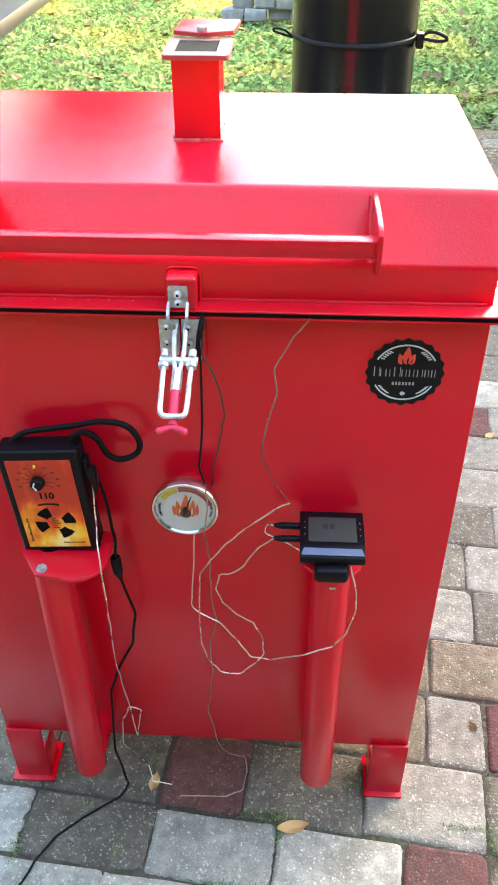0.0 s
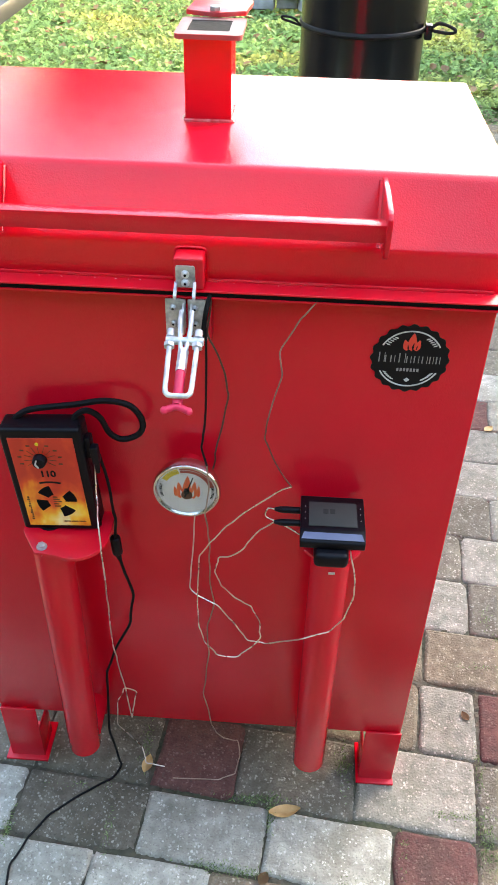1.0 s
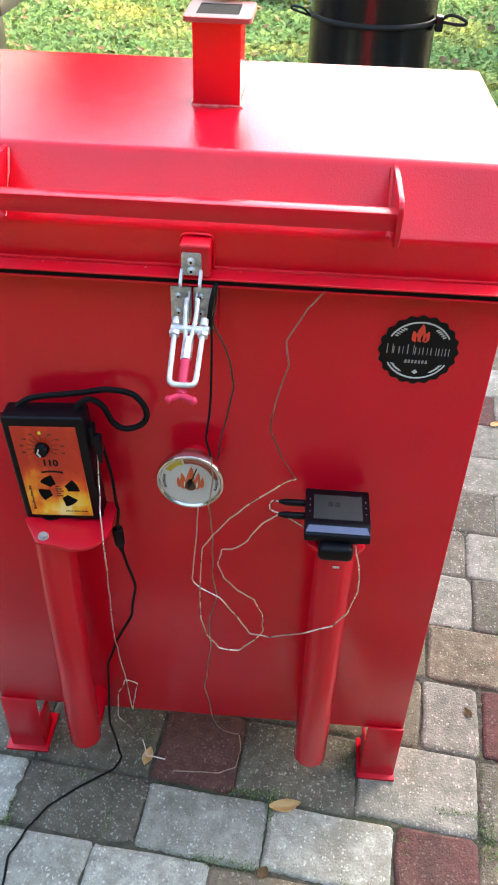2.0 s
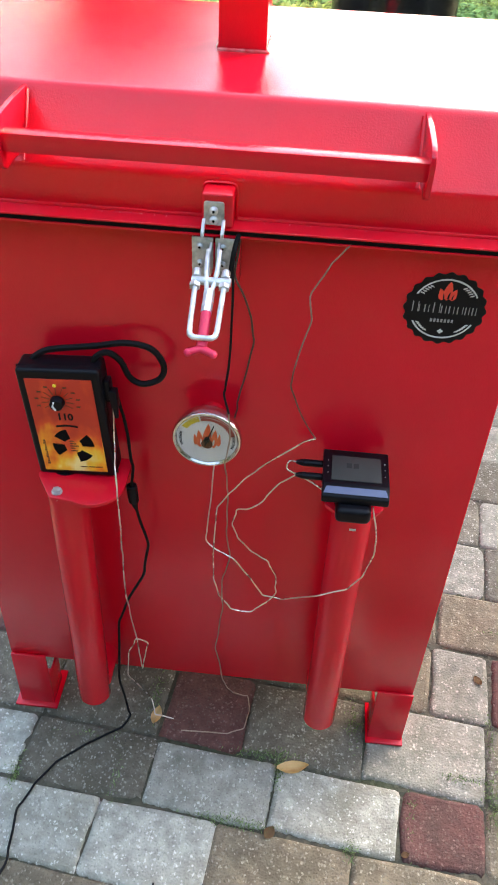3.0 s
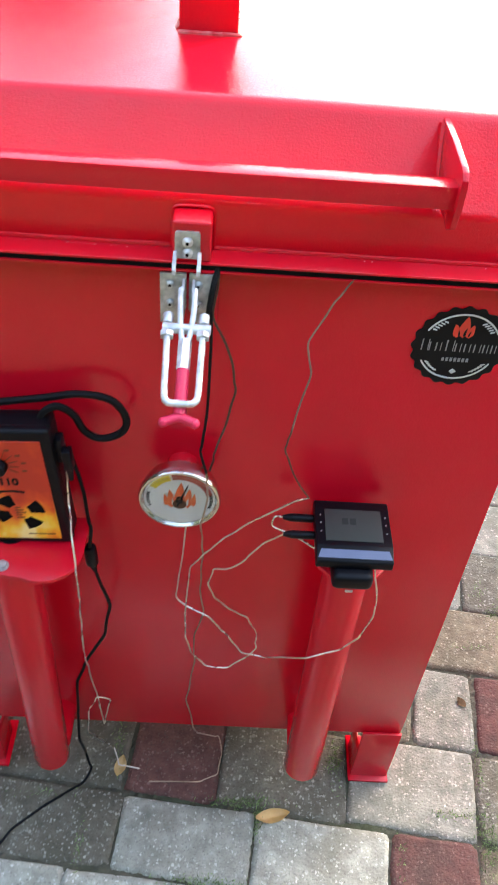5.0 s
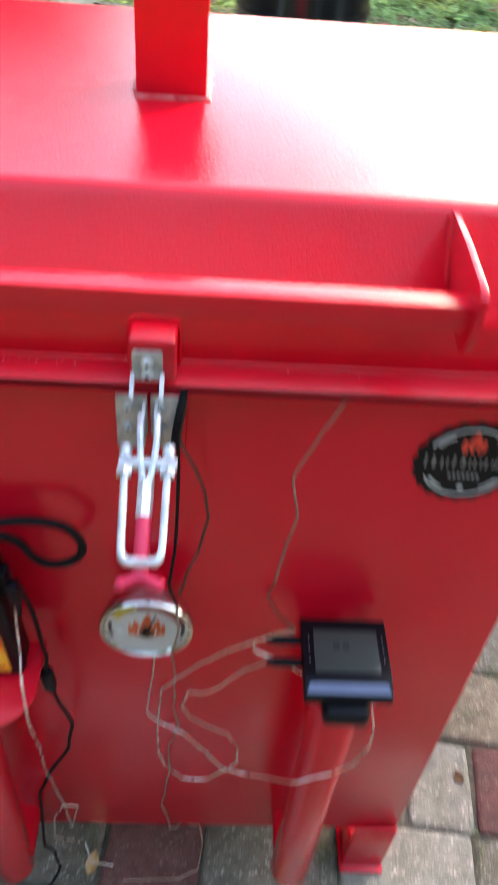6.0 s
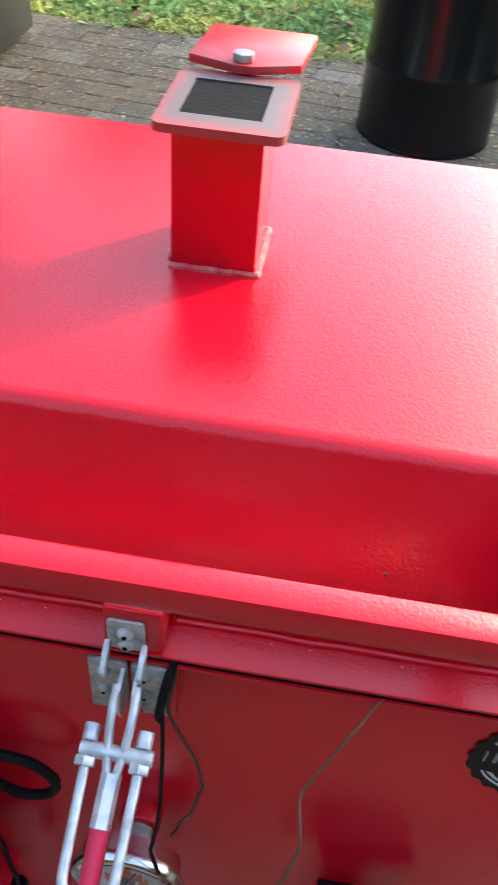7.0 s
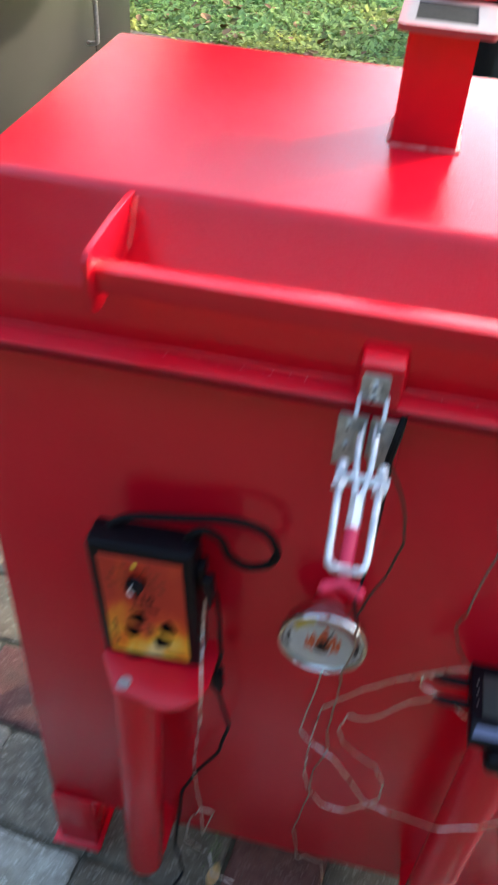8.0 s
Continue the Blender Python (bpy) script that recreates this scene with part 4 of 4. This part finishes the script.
part("door_handle", sweep(glide([(-1.374, 2.95, 0.19), (-1.335, 2.95, 0.195), (-1.33, 2.95, 0.22), (-1.33, 2.95, 0.33), (-1.335, 2.95, 0.36), (-1.374, 2.95, 0.385)], 4), 0.0095, 10), ZINC_WHITE, door, "bright bent steel handle")
for x in (-1.98, -1.46):
    for y in (1.32, 3.45):
        part("foot", cyl((x, y, 0), (x, y, 0.045), 0.022, seg=16), RUBBER, cart)
shelf_rim = [(-1.394, 1.98), (-0.85, 1.98)] + [(-0.97 + 0.12 * math.cos(radians(a)), 2.85 + 0.12 * math.sin(radians(a))) for a in range(0, 91, 15)] + [(-1.394, 2.97)]
part("side_shelf", prism([(x, y, 0.705) for x, y in shelf_rim], (0, 0, 0.05), 0.004), GRILL, cart, "grey side shelf with a rounded corner")
for y in (2.1, 2.7):
    part("shelf_bracket", prism([(-1.392, y, 0.5), (-1.392, y, 0.705), (-1.1, y, 0.705)], (0, 0.02, 0)), GRILL, cart)

# ---- stones by the lawn ----
rng = random.Random(4)
for i in range(11):
    col, row = i % 5, i // 5
    x, y, z = -0.38 + col * 0.17 + row * 0.07, 6.15 + rng.uniform(-0.04, 0.04), 0.045 + row * 0.085
    bm = box(-0.08, 0.08, -0.06, 0.06, -0.042, 0.042, 0.014, m=Matrix.Rotation(rng.uniform(-0.15, 0.15), 4, "Z"))
    for v in bm.verts:
        v.co += Vector((rng.uniform(-1, 1), rng.uniform(-1, 1), rng.uniform(-1, 1))) * 0.006
    bm.transform(Matrix.Translation((x, y, z)))
    single("wall_stone", bm, STONE, (x, y, z - 0.04), "rough grey block stone in a low stack", "stone", "stones of the low stack")

# ---- lawn ----


def leaves_mesh(name, mat, spots, label, category, kind="stuff", slim=1.0):
    """spots: rows of x, y, z, size, turn, tilt. Each leaf is a bent pair of quads."""
    s = np.asarray(spots)
    n = len(s)
    base = np.array([[-0.5, 0, 0], [-0.1, 0.38, 0.06], [0.3, 0.3, 0.02], [0.55, 0, -0.08], [0.3, -0.3, 0.02], [-0.1, -0.38, 0.06], [0.0, 0, -0.05]])
    c, d, e, g = np.cos(s[:, 4]), np.sin(s[:, 4]), np.cos(s[:, 5]), np.sin(s[:, 5])
    p = base[None] * s[:, 3, None, None] * np.array((1, slim, 1))
    x, y, z = p[..., 0] * e[:, None] + p[..., 2] * g[:, None], p[..., 1], -p[..., 0] * g[:, None] + p[..., 2] * e[:, None]
    out = np.stack([x * c[:, None] - y * d[:, None], x * d[:, None] + y * c[:, None], z], -1) + s[:, None, :3]
    tris = [[0, 6, 1], [1, 6, 2], [6, 3, 2], [0, 5, 6], [5, 4, 6], [6, 4, 3]]
    allf = (np.array(tris)[None] + 7 * np.arange(n)[:, None, None]).reshape(-1, 3)
    me = bpy.data.meshes.new(name)
    me.from_pydata(out.reshape(-1, 3).tolist(), [], allf.tolist())
    me.materials.append(mat)
    return tagged(new(name, me), label, category, kind=kind)


rs = np.random.RandomState(7)


def spread(n, x0, x1, y0, y1, z0, z1, s0, s1, tilt):
    return np.stack([rs.uniform(x0, x1, n), rs.uniform(y0, y1, n), rs.uniform(z0, z1, n), rs.uniform(s0, s1, n), rs.uniform(0, 6.28, n), rs.uniform(-tilt, tilt, n)], -1)


spots = spread(90000, -3.2, 3.2, 3.55, 8.2, -0.045, 0.012, 0.018, 0.046, 1.1)
keep = (spots[:, 1] + 0.105 * spots[:, 0] > LAWN_EDGE + 0.02 + 0.06 * np.sin(spots[:, 0] * 7) + 0.03 * np.sin(spots[:, 0] * 17))
leaves_mesh("lawn", BLADE, spots[keep], "patchy green broad-leaved lawn with sun patches coloured in yellow", "lawn")
spots = spread(1000, -3.2, 3.2, 3.3, 8.0, 0.0, 0.02, 0.03, 0.075, 0.7)
keep = (spots[:, 1] + 0.105 * spots[:, 0] > LAWN_EDGE - 0.25 * rs.uniform(0, 1, len(spots)) ** 2)
leaves_mesh("fallen_leaves", DRY, spots[keep], "brown fallen leaves scattered on the lawn", "leaves")
spots = spread(17000, -2.4, 2.0, 2.1, 3.8, 0.0, 0.003, 0.006, 0.024, 0.12)
keep = rs.uniform(0, 1, len(spots)) < (spots[:, 1] - 2.2 - 0.35 * np.sin(spots[:, 0] * 2.1 + 2.2) - 0.2 * np.sin(spots[:, 0] * 5.3 + spots[:, 1] * 4)) / 1.3
leaves_mesh("leaf_litter", LITTER, spots[keep], "crumbled tan leaf litter on the far pavers", "leaves")

# ---- unseen fences and trees, added to block and shape the light ----
FENCE = material("fence_wood", (0.07, 0.055, 0.04), 0.9, second=(0.045, 0.035, 0.026), grain=6, mix=0.8, bump=0.4, bump_scale=60)
# added fences, never in view, keep low light off the front panel
single("wall_south", box(-10, 10, -8.1, -8, -0.05, 1.9), FENCE, (0, -8.05, -0.05), "dark brown wooden fence added out of view to block low light", "fence", kind="structure")
single("wall_west", box(-10.1, -10, -8, 14, -0.05, 1.9), FENCE, (-10.05, 3, -0.05), "dark brown wooden fence added out of view to block low light", "fence", kind="structure")
single("wall_east", box(10, 10.1, -8, 14, -0.05, 1.9), FENCE, (10.05, 3, -0.05), "dark brown wooden fence added out of view to block low light", "fence", kind="structure")
BARK = material("bark", (0.11, 0.08, 0.055), 0.95, second=(0.06, 0.045, 0.03), grain=12, mix=0.9, bump=0.9, bump_scale=40)
FOLIAGE = material("tree_leaf", (0.06, 0.1, 0.02), 0.6, second=(0.1, 0.13, 0.03), grain=0.8, mix=0.8, by_island=0.4)


def tree(name, at, height, reach, low, leaves, size, label, seed):
    """A tapered trunk with limbs and a ragged crown of leaf clumps."""
    r = np.random.RandomState(seed)
    ob = thing(name, at, label, "tree" if height > 4 else "shrub", "trees round the patio")
    base = Vector(at)
    trunk = bmesh.new()
    ends = []
    for i in range(9):
        a, lift = i * 2.4 + r.uniform(-0.3, 0.3), r.uniform(0.45, 0.95)
        tip = base + Vector((math.cos(a) * reach * r.uniform(0.35, 0.75), math.sin(a) * reach * r.uniform(0.35, 0.75), low + (height - low) * lift))
        ends.append(tip)
        sweep(glide([base + Vector((0, 0, low * 0.7)), base + Vector((0, 0, low * 0.9)) + (tip - base) * 0.25, tip], 3), height * 0.007, 6, bm=trunk)
    cyl(base, base + Vector((0, 0, height * 0.55)), height * 0.025, height * 0.012, seg=12, bm=trunk)
    part("trunk", trunk, BARK, ob)
    clumps = np.array([[*(e - base)] for e in ends] + [[r.normal(0, reach * 0.42), r.normal(0, reach * 0.42), r.uniform(low, height)] for _ in range(34)])
    c = clumps[r.randint(0, len(clumps), leaves)]
    q = np.zeros((leaves, 6))
    q[:, :3] = c + r.normal(0, reach * 0.13, (leaves, 3))
    q[:, 2] = np.clip(q[:, 2], low * 0.6, height * 1.05)
    q[:, 3], q[:, 4], q[:, 5] = r.uniform(size * 0.6, size * 1.3, leaves), r.uniform(0, 6.28, leaves), r.uniform(-1.2, 1.2, leaves)
    crown = leaves_mesh("crown", FOLIAGE, q, "", "", "")
    crown.parent = ob
    return ob


# unseen trees set where the lid's left half mirrors them
tree("tree", (-3.4, 11.5, -0.05), 5.3, 2.8, 1.4, 9000, 0.26, "broad green tree added out of view to darken the lid's reflection", 1)
tree("tree", (-7.8, 9.5, -0.05), 6.4, 2.8, 1.6, 7000, 0.26, "broad green tree added out of view to darken the lid's reflection", 2)
# added unseen trees that block the low sky and darken the smoker's front
screen_tree = tree("tree", (-4.9, -6.4, -0.05), 5.8, 2.4, 0.8, 13000, 0.25, "tall dense green tree added out of view to block low sky", 6)
for i, (x, y) in enumerate(((-1.6, -7.2), (1.7, -7.1), (5.0, -6.3), (-7.0, -3.6), (7.2, -3.4), (-7.8, 0.2))):
    copy_thing(screen_tree, pose(x, y, -0.05, 0, 0, 57 * i))
# added unseen shrubs toward the sun, heights set to shade the pavers
for i, (x, y, tall) in enumerate(((4.6, 1.9, 2.6), (4.3, 3.3, 2.2), (4.1, 4.7, 2.6), (3.9, 6.2, 3.6), (4.0, 7.8, 3.6))):
    tree("shrub", (x, y, -0.05), tall, 0.95, 0.6, 8000, 0.12, "tall leafy green shrub added out of view to shade the pavers", 20 + i)

# ---- leaves and weeds on the patio ----


def fallen_leaf(at, length, width, turn, curl, mat, label):
    bm = bmesh.new()
    rows = []
    for i in range(9):
        t = i / 8
        w = width * math.sin(math.pi * min(1, t * 0.96 + 0.04)) ** 0.8 / 2
        rows.append([bm.verts.new((length * (t - 0.5), w * k, curl * (abs(k) ** 1.5 * 0.6 + (t - 0.5) ** 2 * 2) + 0.0006)) for k in (-1, -0.5, 0, 0.5, 1)])
    for a, b in zip(rows, rows[1:]):
        for i in range(4):
            bm.faces.new((a[i], a[i + 1], b[i + 1], b[i]))
    bmesh.ops.solidify(bm, geom=bm.faces[:], thickness=0.0005)
    bm.transform(Matrix.Translation(at) @ Matrix.Rotation(turn, 4, "Z"))
    return single("fallen_leaf", bm, mat, at, label, "leaf", "fallen leaves on the patio")


fallen_leaf((0.141, -0.073, 0.001), 0.052, 0.022, radians(12), 0.009, TAN_LEAF, "curled tan fallen leaf on the pavers")
fallen_leaf((0.112, -0.18, 0.001), 0.022, 0.017, radians(60), 0.003, DRY, "small orange-brown fallen leaf on the pavers")
fallen_leaf((-0.094, -0.006, 0.001), 0.034, 0.018, radians(80), 0.006, TAN_LEAF, "pale tan fallen leaf by the sensor wire")
fallen_leaf((0.318, -0.19, 0.001), 0.014, 0.01, radians(20), 0.002, DRY, "small brown fallen leaf on the pavers")
fallen_leaf((0.46, 0.13, 0.001), 0.02, 0.014, radians(120), 0.003, DRY, "small brown fallen leaf on the pavers")
fallen_leaf((-0.05, -0.285, 0.001), 0.018, 0.012, radians(100), 0.004, DRY, "small dark fallen leaf on the pavers")
fallen_leaf((0.64, 1.0, 0.001), 0.03, 0.02, radians(40), 0.005, TAN_LEAF, "tan fallen leaf on the pavers")
fallen_leaf((-0.062, -0.293, 0.001), 0.026, 0.018, radians(35), 0.003, RED_LEAF, "dull reddish fallen leaf on the pavers")
single("twig", sweep(glide([(-0.05, -0.272, 0.002), (-0.047, -0.284, 0.006), (-0.041, -0.289, 0.003), (-0.03, -0.291, 0.002)], 4), 0.0016, 6), RUBBER, (-0.05, -0.272, 0.0), "short black twig lying on the pavers", "twig")
weeds = []
for x, y, n, sx, sy in ((0.095, -0.052, 120, 0.035, 0.006), (0.12, -0.075, 60, 0.006, 0.02), (-0.1, 0.03, 60, 0.006, 0.03), (0.42, -0.058, 70, 0.03, 0.005), (0.465, -0.1, 140, 0.012, 0.035), (0.03, -0.165, 60, 0.03, 0.006), (0.08, -0.172, 60, 0.03, 0.006), (0.235, -0.19, 50, 0.008, 0.012), (-0.3, -0.13, 50, 0.008, 0.02), (0.56, 0.31, 70, 0.02, 0.02), (0.53, 0.36, 40, 0.01, 0.02), (0.24, 0.02, 60, 0.008, 0.03), (0.47, 0.02, 40, 0.006, 0.04), (0.57, 0.16, 30, 0.02, 0.006), (0.5, 0.24, 30, 0.03, 0.006), (-0.14, -0.13, 25, 0.006, 0.03), (0.33, -0.12, 30, 0.006, 0.03), (-0.2, -0.05, 25, 0.04, 0.005)):
    n = int(n * 2.6)
    q = spread(n, -1, 1, -1, 1, -0.003, 0.004, 0.0025, 0.0075, 1.3)
    q[:, 0], q[:, 1] = x + rs.normal(0, 0.75 * sx, n), y + rs.normal(0, 0.75 * sy, n)
    weeds.append(q)
leaves_mesh("weeds", WEED, np.concatenate(weeds), "tiny green weeds and moss in the paver joints", "weeds", slim=0.24)

# ---- soil in the joints ----
gx, gy = np.meshgrid(np.linspace(-0.62, 1.0, 260), np.linspace(-0.6, 1.2, 290))
sr = np.random.RandomState(3)
wave = sum(np.sin(gx * a + gy * b + c) for a, b, c in ((31, 17, 0), (-23, 41, 1), (53, -37, 2), (71, 64, 4))) / 4
gz = np.clip(-0.0056 + 0.0022 * wave + sr.normal(0, 0.0013, gx.shape), -0.011, -0.0024)
nx = gx.shape[1]
cell = (np.arange(gx.shape[0] - 1)[:, None] * nx + np.arange(nx - 1)[None]).ravel()
soil = bpy.data.meshes.new("joint_soil")
soil.from_pydata(np.stack([gx, gy, gz], -1).reshape(-1, 3).tolist(), [], np.stack([cell, cell + 1, cell + nx + 1, cell + nx], -1).tolist())
soil.materials.append(SOIL)
tagged(new("joint_soil", soil), "dark crumbly soil filling the paver joints", "soil", kind="stuff")

# ---- pavers ----
paver_meshes = {}
pick = random.Random(11)


def paver_mesh(w, h, tone):
    """A worn concrete block w by h with rounded, slightly ragged edges, its top at z 0."""
    key = (round(w, 2), round(h, 2), tone, pick.randrange(3))
    if key in paver_meshes:
        return paver_meshes[key]
    rnd = random.Random(str(key))
    ring = []
    a, b, r = key[0] / 2, key[1] / 2, rnd.uniform(0.007, 0.012)
    for cx, cy, a0 in ((a - r, b - r, 0), (-a + r, b - r, 90), (-a + r, -b + r, 180), (a - r, -b + r, 270)):
        ring += arc(cx, cy, r, a0, a0 + 90, 2)
        nx, ny = {0: (0, b), 90: (-a, 0), 180: (0, -b), 270: (a, 0)}[a0]
        ring.append((nx, ny))
    ring = [(x + rnd.uniform(-1, 1) * 0.0028, y + rnd.uniform(-1, 1) * 0.0028) for x, y in ring]
    n, verts, faces = len(ring), [], []
    for inset, z in ((0, -0.03), (0, -0.0062), (0.0022, -0.0022), (0.0075, 0.0)):
        verts += [(x * (1 - inset / a), y * (1 - inset / b), z + (rnd.uniform(-1, 1) * 0.0006 if z > -0.02 else 0)) for x, y in ring]
    for k in range(3):
        faces += [(k * n + i, k * n + (i + 1) % n, (k + 1) * n + (i + 1) % n, (k + 1) * n + i) for i in range(n)]
    faces.append(tuple(range(3 * n, 4 * n)))
    me = bpy.data.meshes.new("paver")
    me.from_pydata(verts, [], faces)
    me.materials.append(PAVER_MATS[tone])
    me.polygons.foreach_set("use_smooth", [True] * (len(faces) - 1) + [False])
    paver_meshes[key] = me
    return me


KNOWN = {  # rows from front to back: joints along the row, then the tones between them
    3: ((-0.33, -0.138, 0.049, 0.257, 0.46), ("light", "light", "brown", "brown")),
    4: ((-0.485, -0.286, -0.075, 0.122, 0.326, 0.457), ("light", "dark", "light", "light", "red")),
    # rows 5 and 6: dark pavers, with the smoker's shade partly in their tones
    5: ((-0.48, -0.283, -0.083, 0.06, 0.257, 0.462), ("dark", "dark", "red", "dark", "grey")),
    6: ((-0.38, -0.18, 0.02, 0.15, 0.36, 0.465, 0.6), ("dark", "dark", "dark", "brown", "grey", "red")),
    7: ((0.05, 0.25, 0.37, 0.57), ("dark", "brown", "brown")),
    8: ((0.12, 0.32, 0.459, 0.66), ("brown", "grey", "dark")),
    9: ((0.11, 0.31, 0.447, 0.65), ("brown", "dark", "grey")),
    10: ((0.15, 0.35, 0.52, 0.66), ("grey", "dark", "grey")),
}
edges = [-0.69 - 0.137 * i for i in range(16, 0, -1)] + [-0.69, -0.56, -0.425, -0.289, -0.165, -0.05, 0.092, 0.237, 0.369, 0.51, 0.65, 0.786, 0.922, 1.06]
while edges[-1] < LAWN_EDGE - 0.05:
    edges.append(edges[-1] + 0.137)
rest_v, rest_f, rest_m = [], [], []
tones = ["light"] + ["grey"] * 4 + ["dark"] * 3 + ["brown"] * 4 + ["red"] * 2
worn = ["brown"] * 5 + ["dark"] * 3 + ["grey"] * 2
# unseen front rows: shade put into darker tones, so the panel mirrors less
dim_front = ["brown"] * 2 + ["dark"] * 4 + ["red"] * 2
names = list(PAVER_MATS)
for row, (v0, v1) in enumerate(zip(edges, edges[1:]), -16):
    joints, kinds = (list(q) for q in KNOWN.get(row, ((0.02 * pick.randint(-4, 4),), ())))
    while joints[-1] < 2.6:
        joints.append(joints[-1] + pick.choice((0.2, 0.2, 0.2, 0.137)))
        kinds.append(pick.choice(dim_front if v1 < -0.4 else tones if v0 < 2 else worn))
    while joints[0] > -2.6:
        joints.insert(0, joints[0] - pick.choice((0.2, 0.2, 0.2, 0.137)))
        kinds.insert(0, pick.choice(dim_front if v1 < -0.4 else tones if v0 < 2 else worn))
    for u0, u1, tone in zip(joints, joints[1:], kinds):
        me = paver_mesh(u1 - u0 - 0.001, v1 - v0 - 0.001, tone)
        at = U * (u0 + u1) / 2 + V * (v0 + v1) / 2 + Vector((0, 0, -0.0005 + pick.uniform(-1, 1) * 0.0012))
        m = Matrix.Translation(at) @ Matrix.Rotation(PAVE_TURN + pick.uniform(-1, 1) * 0.012, 4, "Z") @ Euler((pick.uniform(-1, 1) * 0.006, pick.uniform(-1, 1) * 0.006, 0)).to_matrix().to_4x4()
        if -0.62 < u0 < 1.25 and -0.6 < v0 < 1.9:
            ob = new("paver", me)
            ob.parent = pavement
            ob.matrix_local = m
        else:
            start = len(rest_v)
            rest_v += [tuple(m @ v.co) for v in me.vertices]
            for p in me.polygons:
                rest_f.append([start + i for i in p.vertices])
                rest_m.append(names.index(tone))
rest = bpy.data.meshes.new("far_pavers")
rest.from_pydata(rest_v, [], rest_f)
for tone in names:
    rest.materials.append(PAVER_MATS[tone])
rest.polygons.foreach_set("material_index", rest_m)
far = tagged(new("far_pavers", rest), kind="stuff")
far.parent = pavement
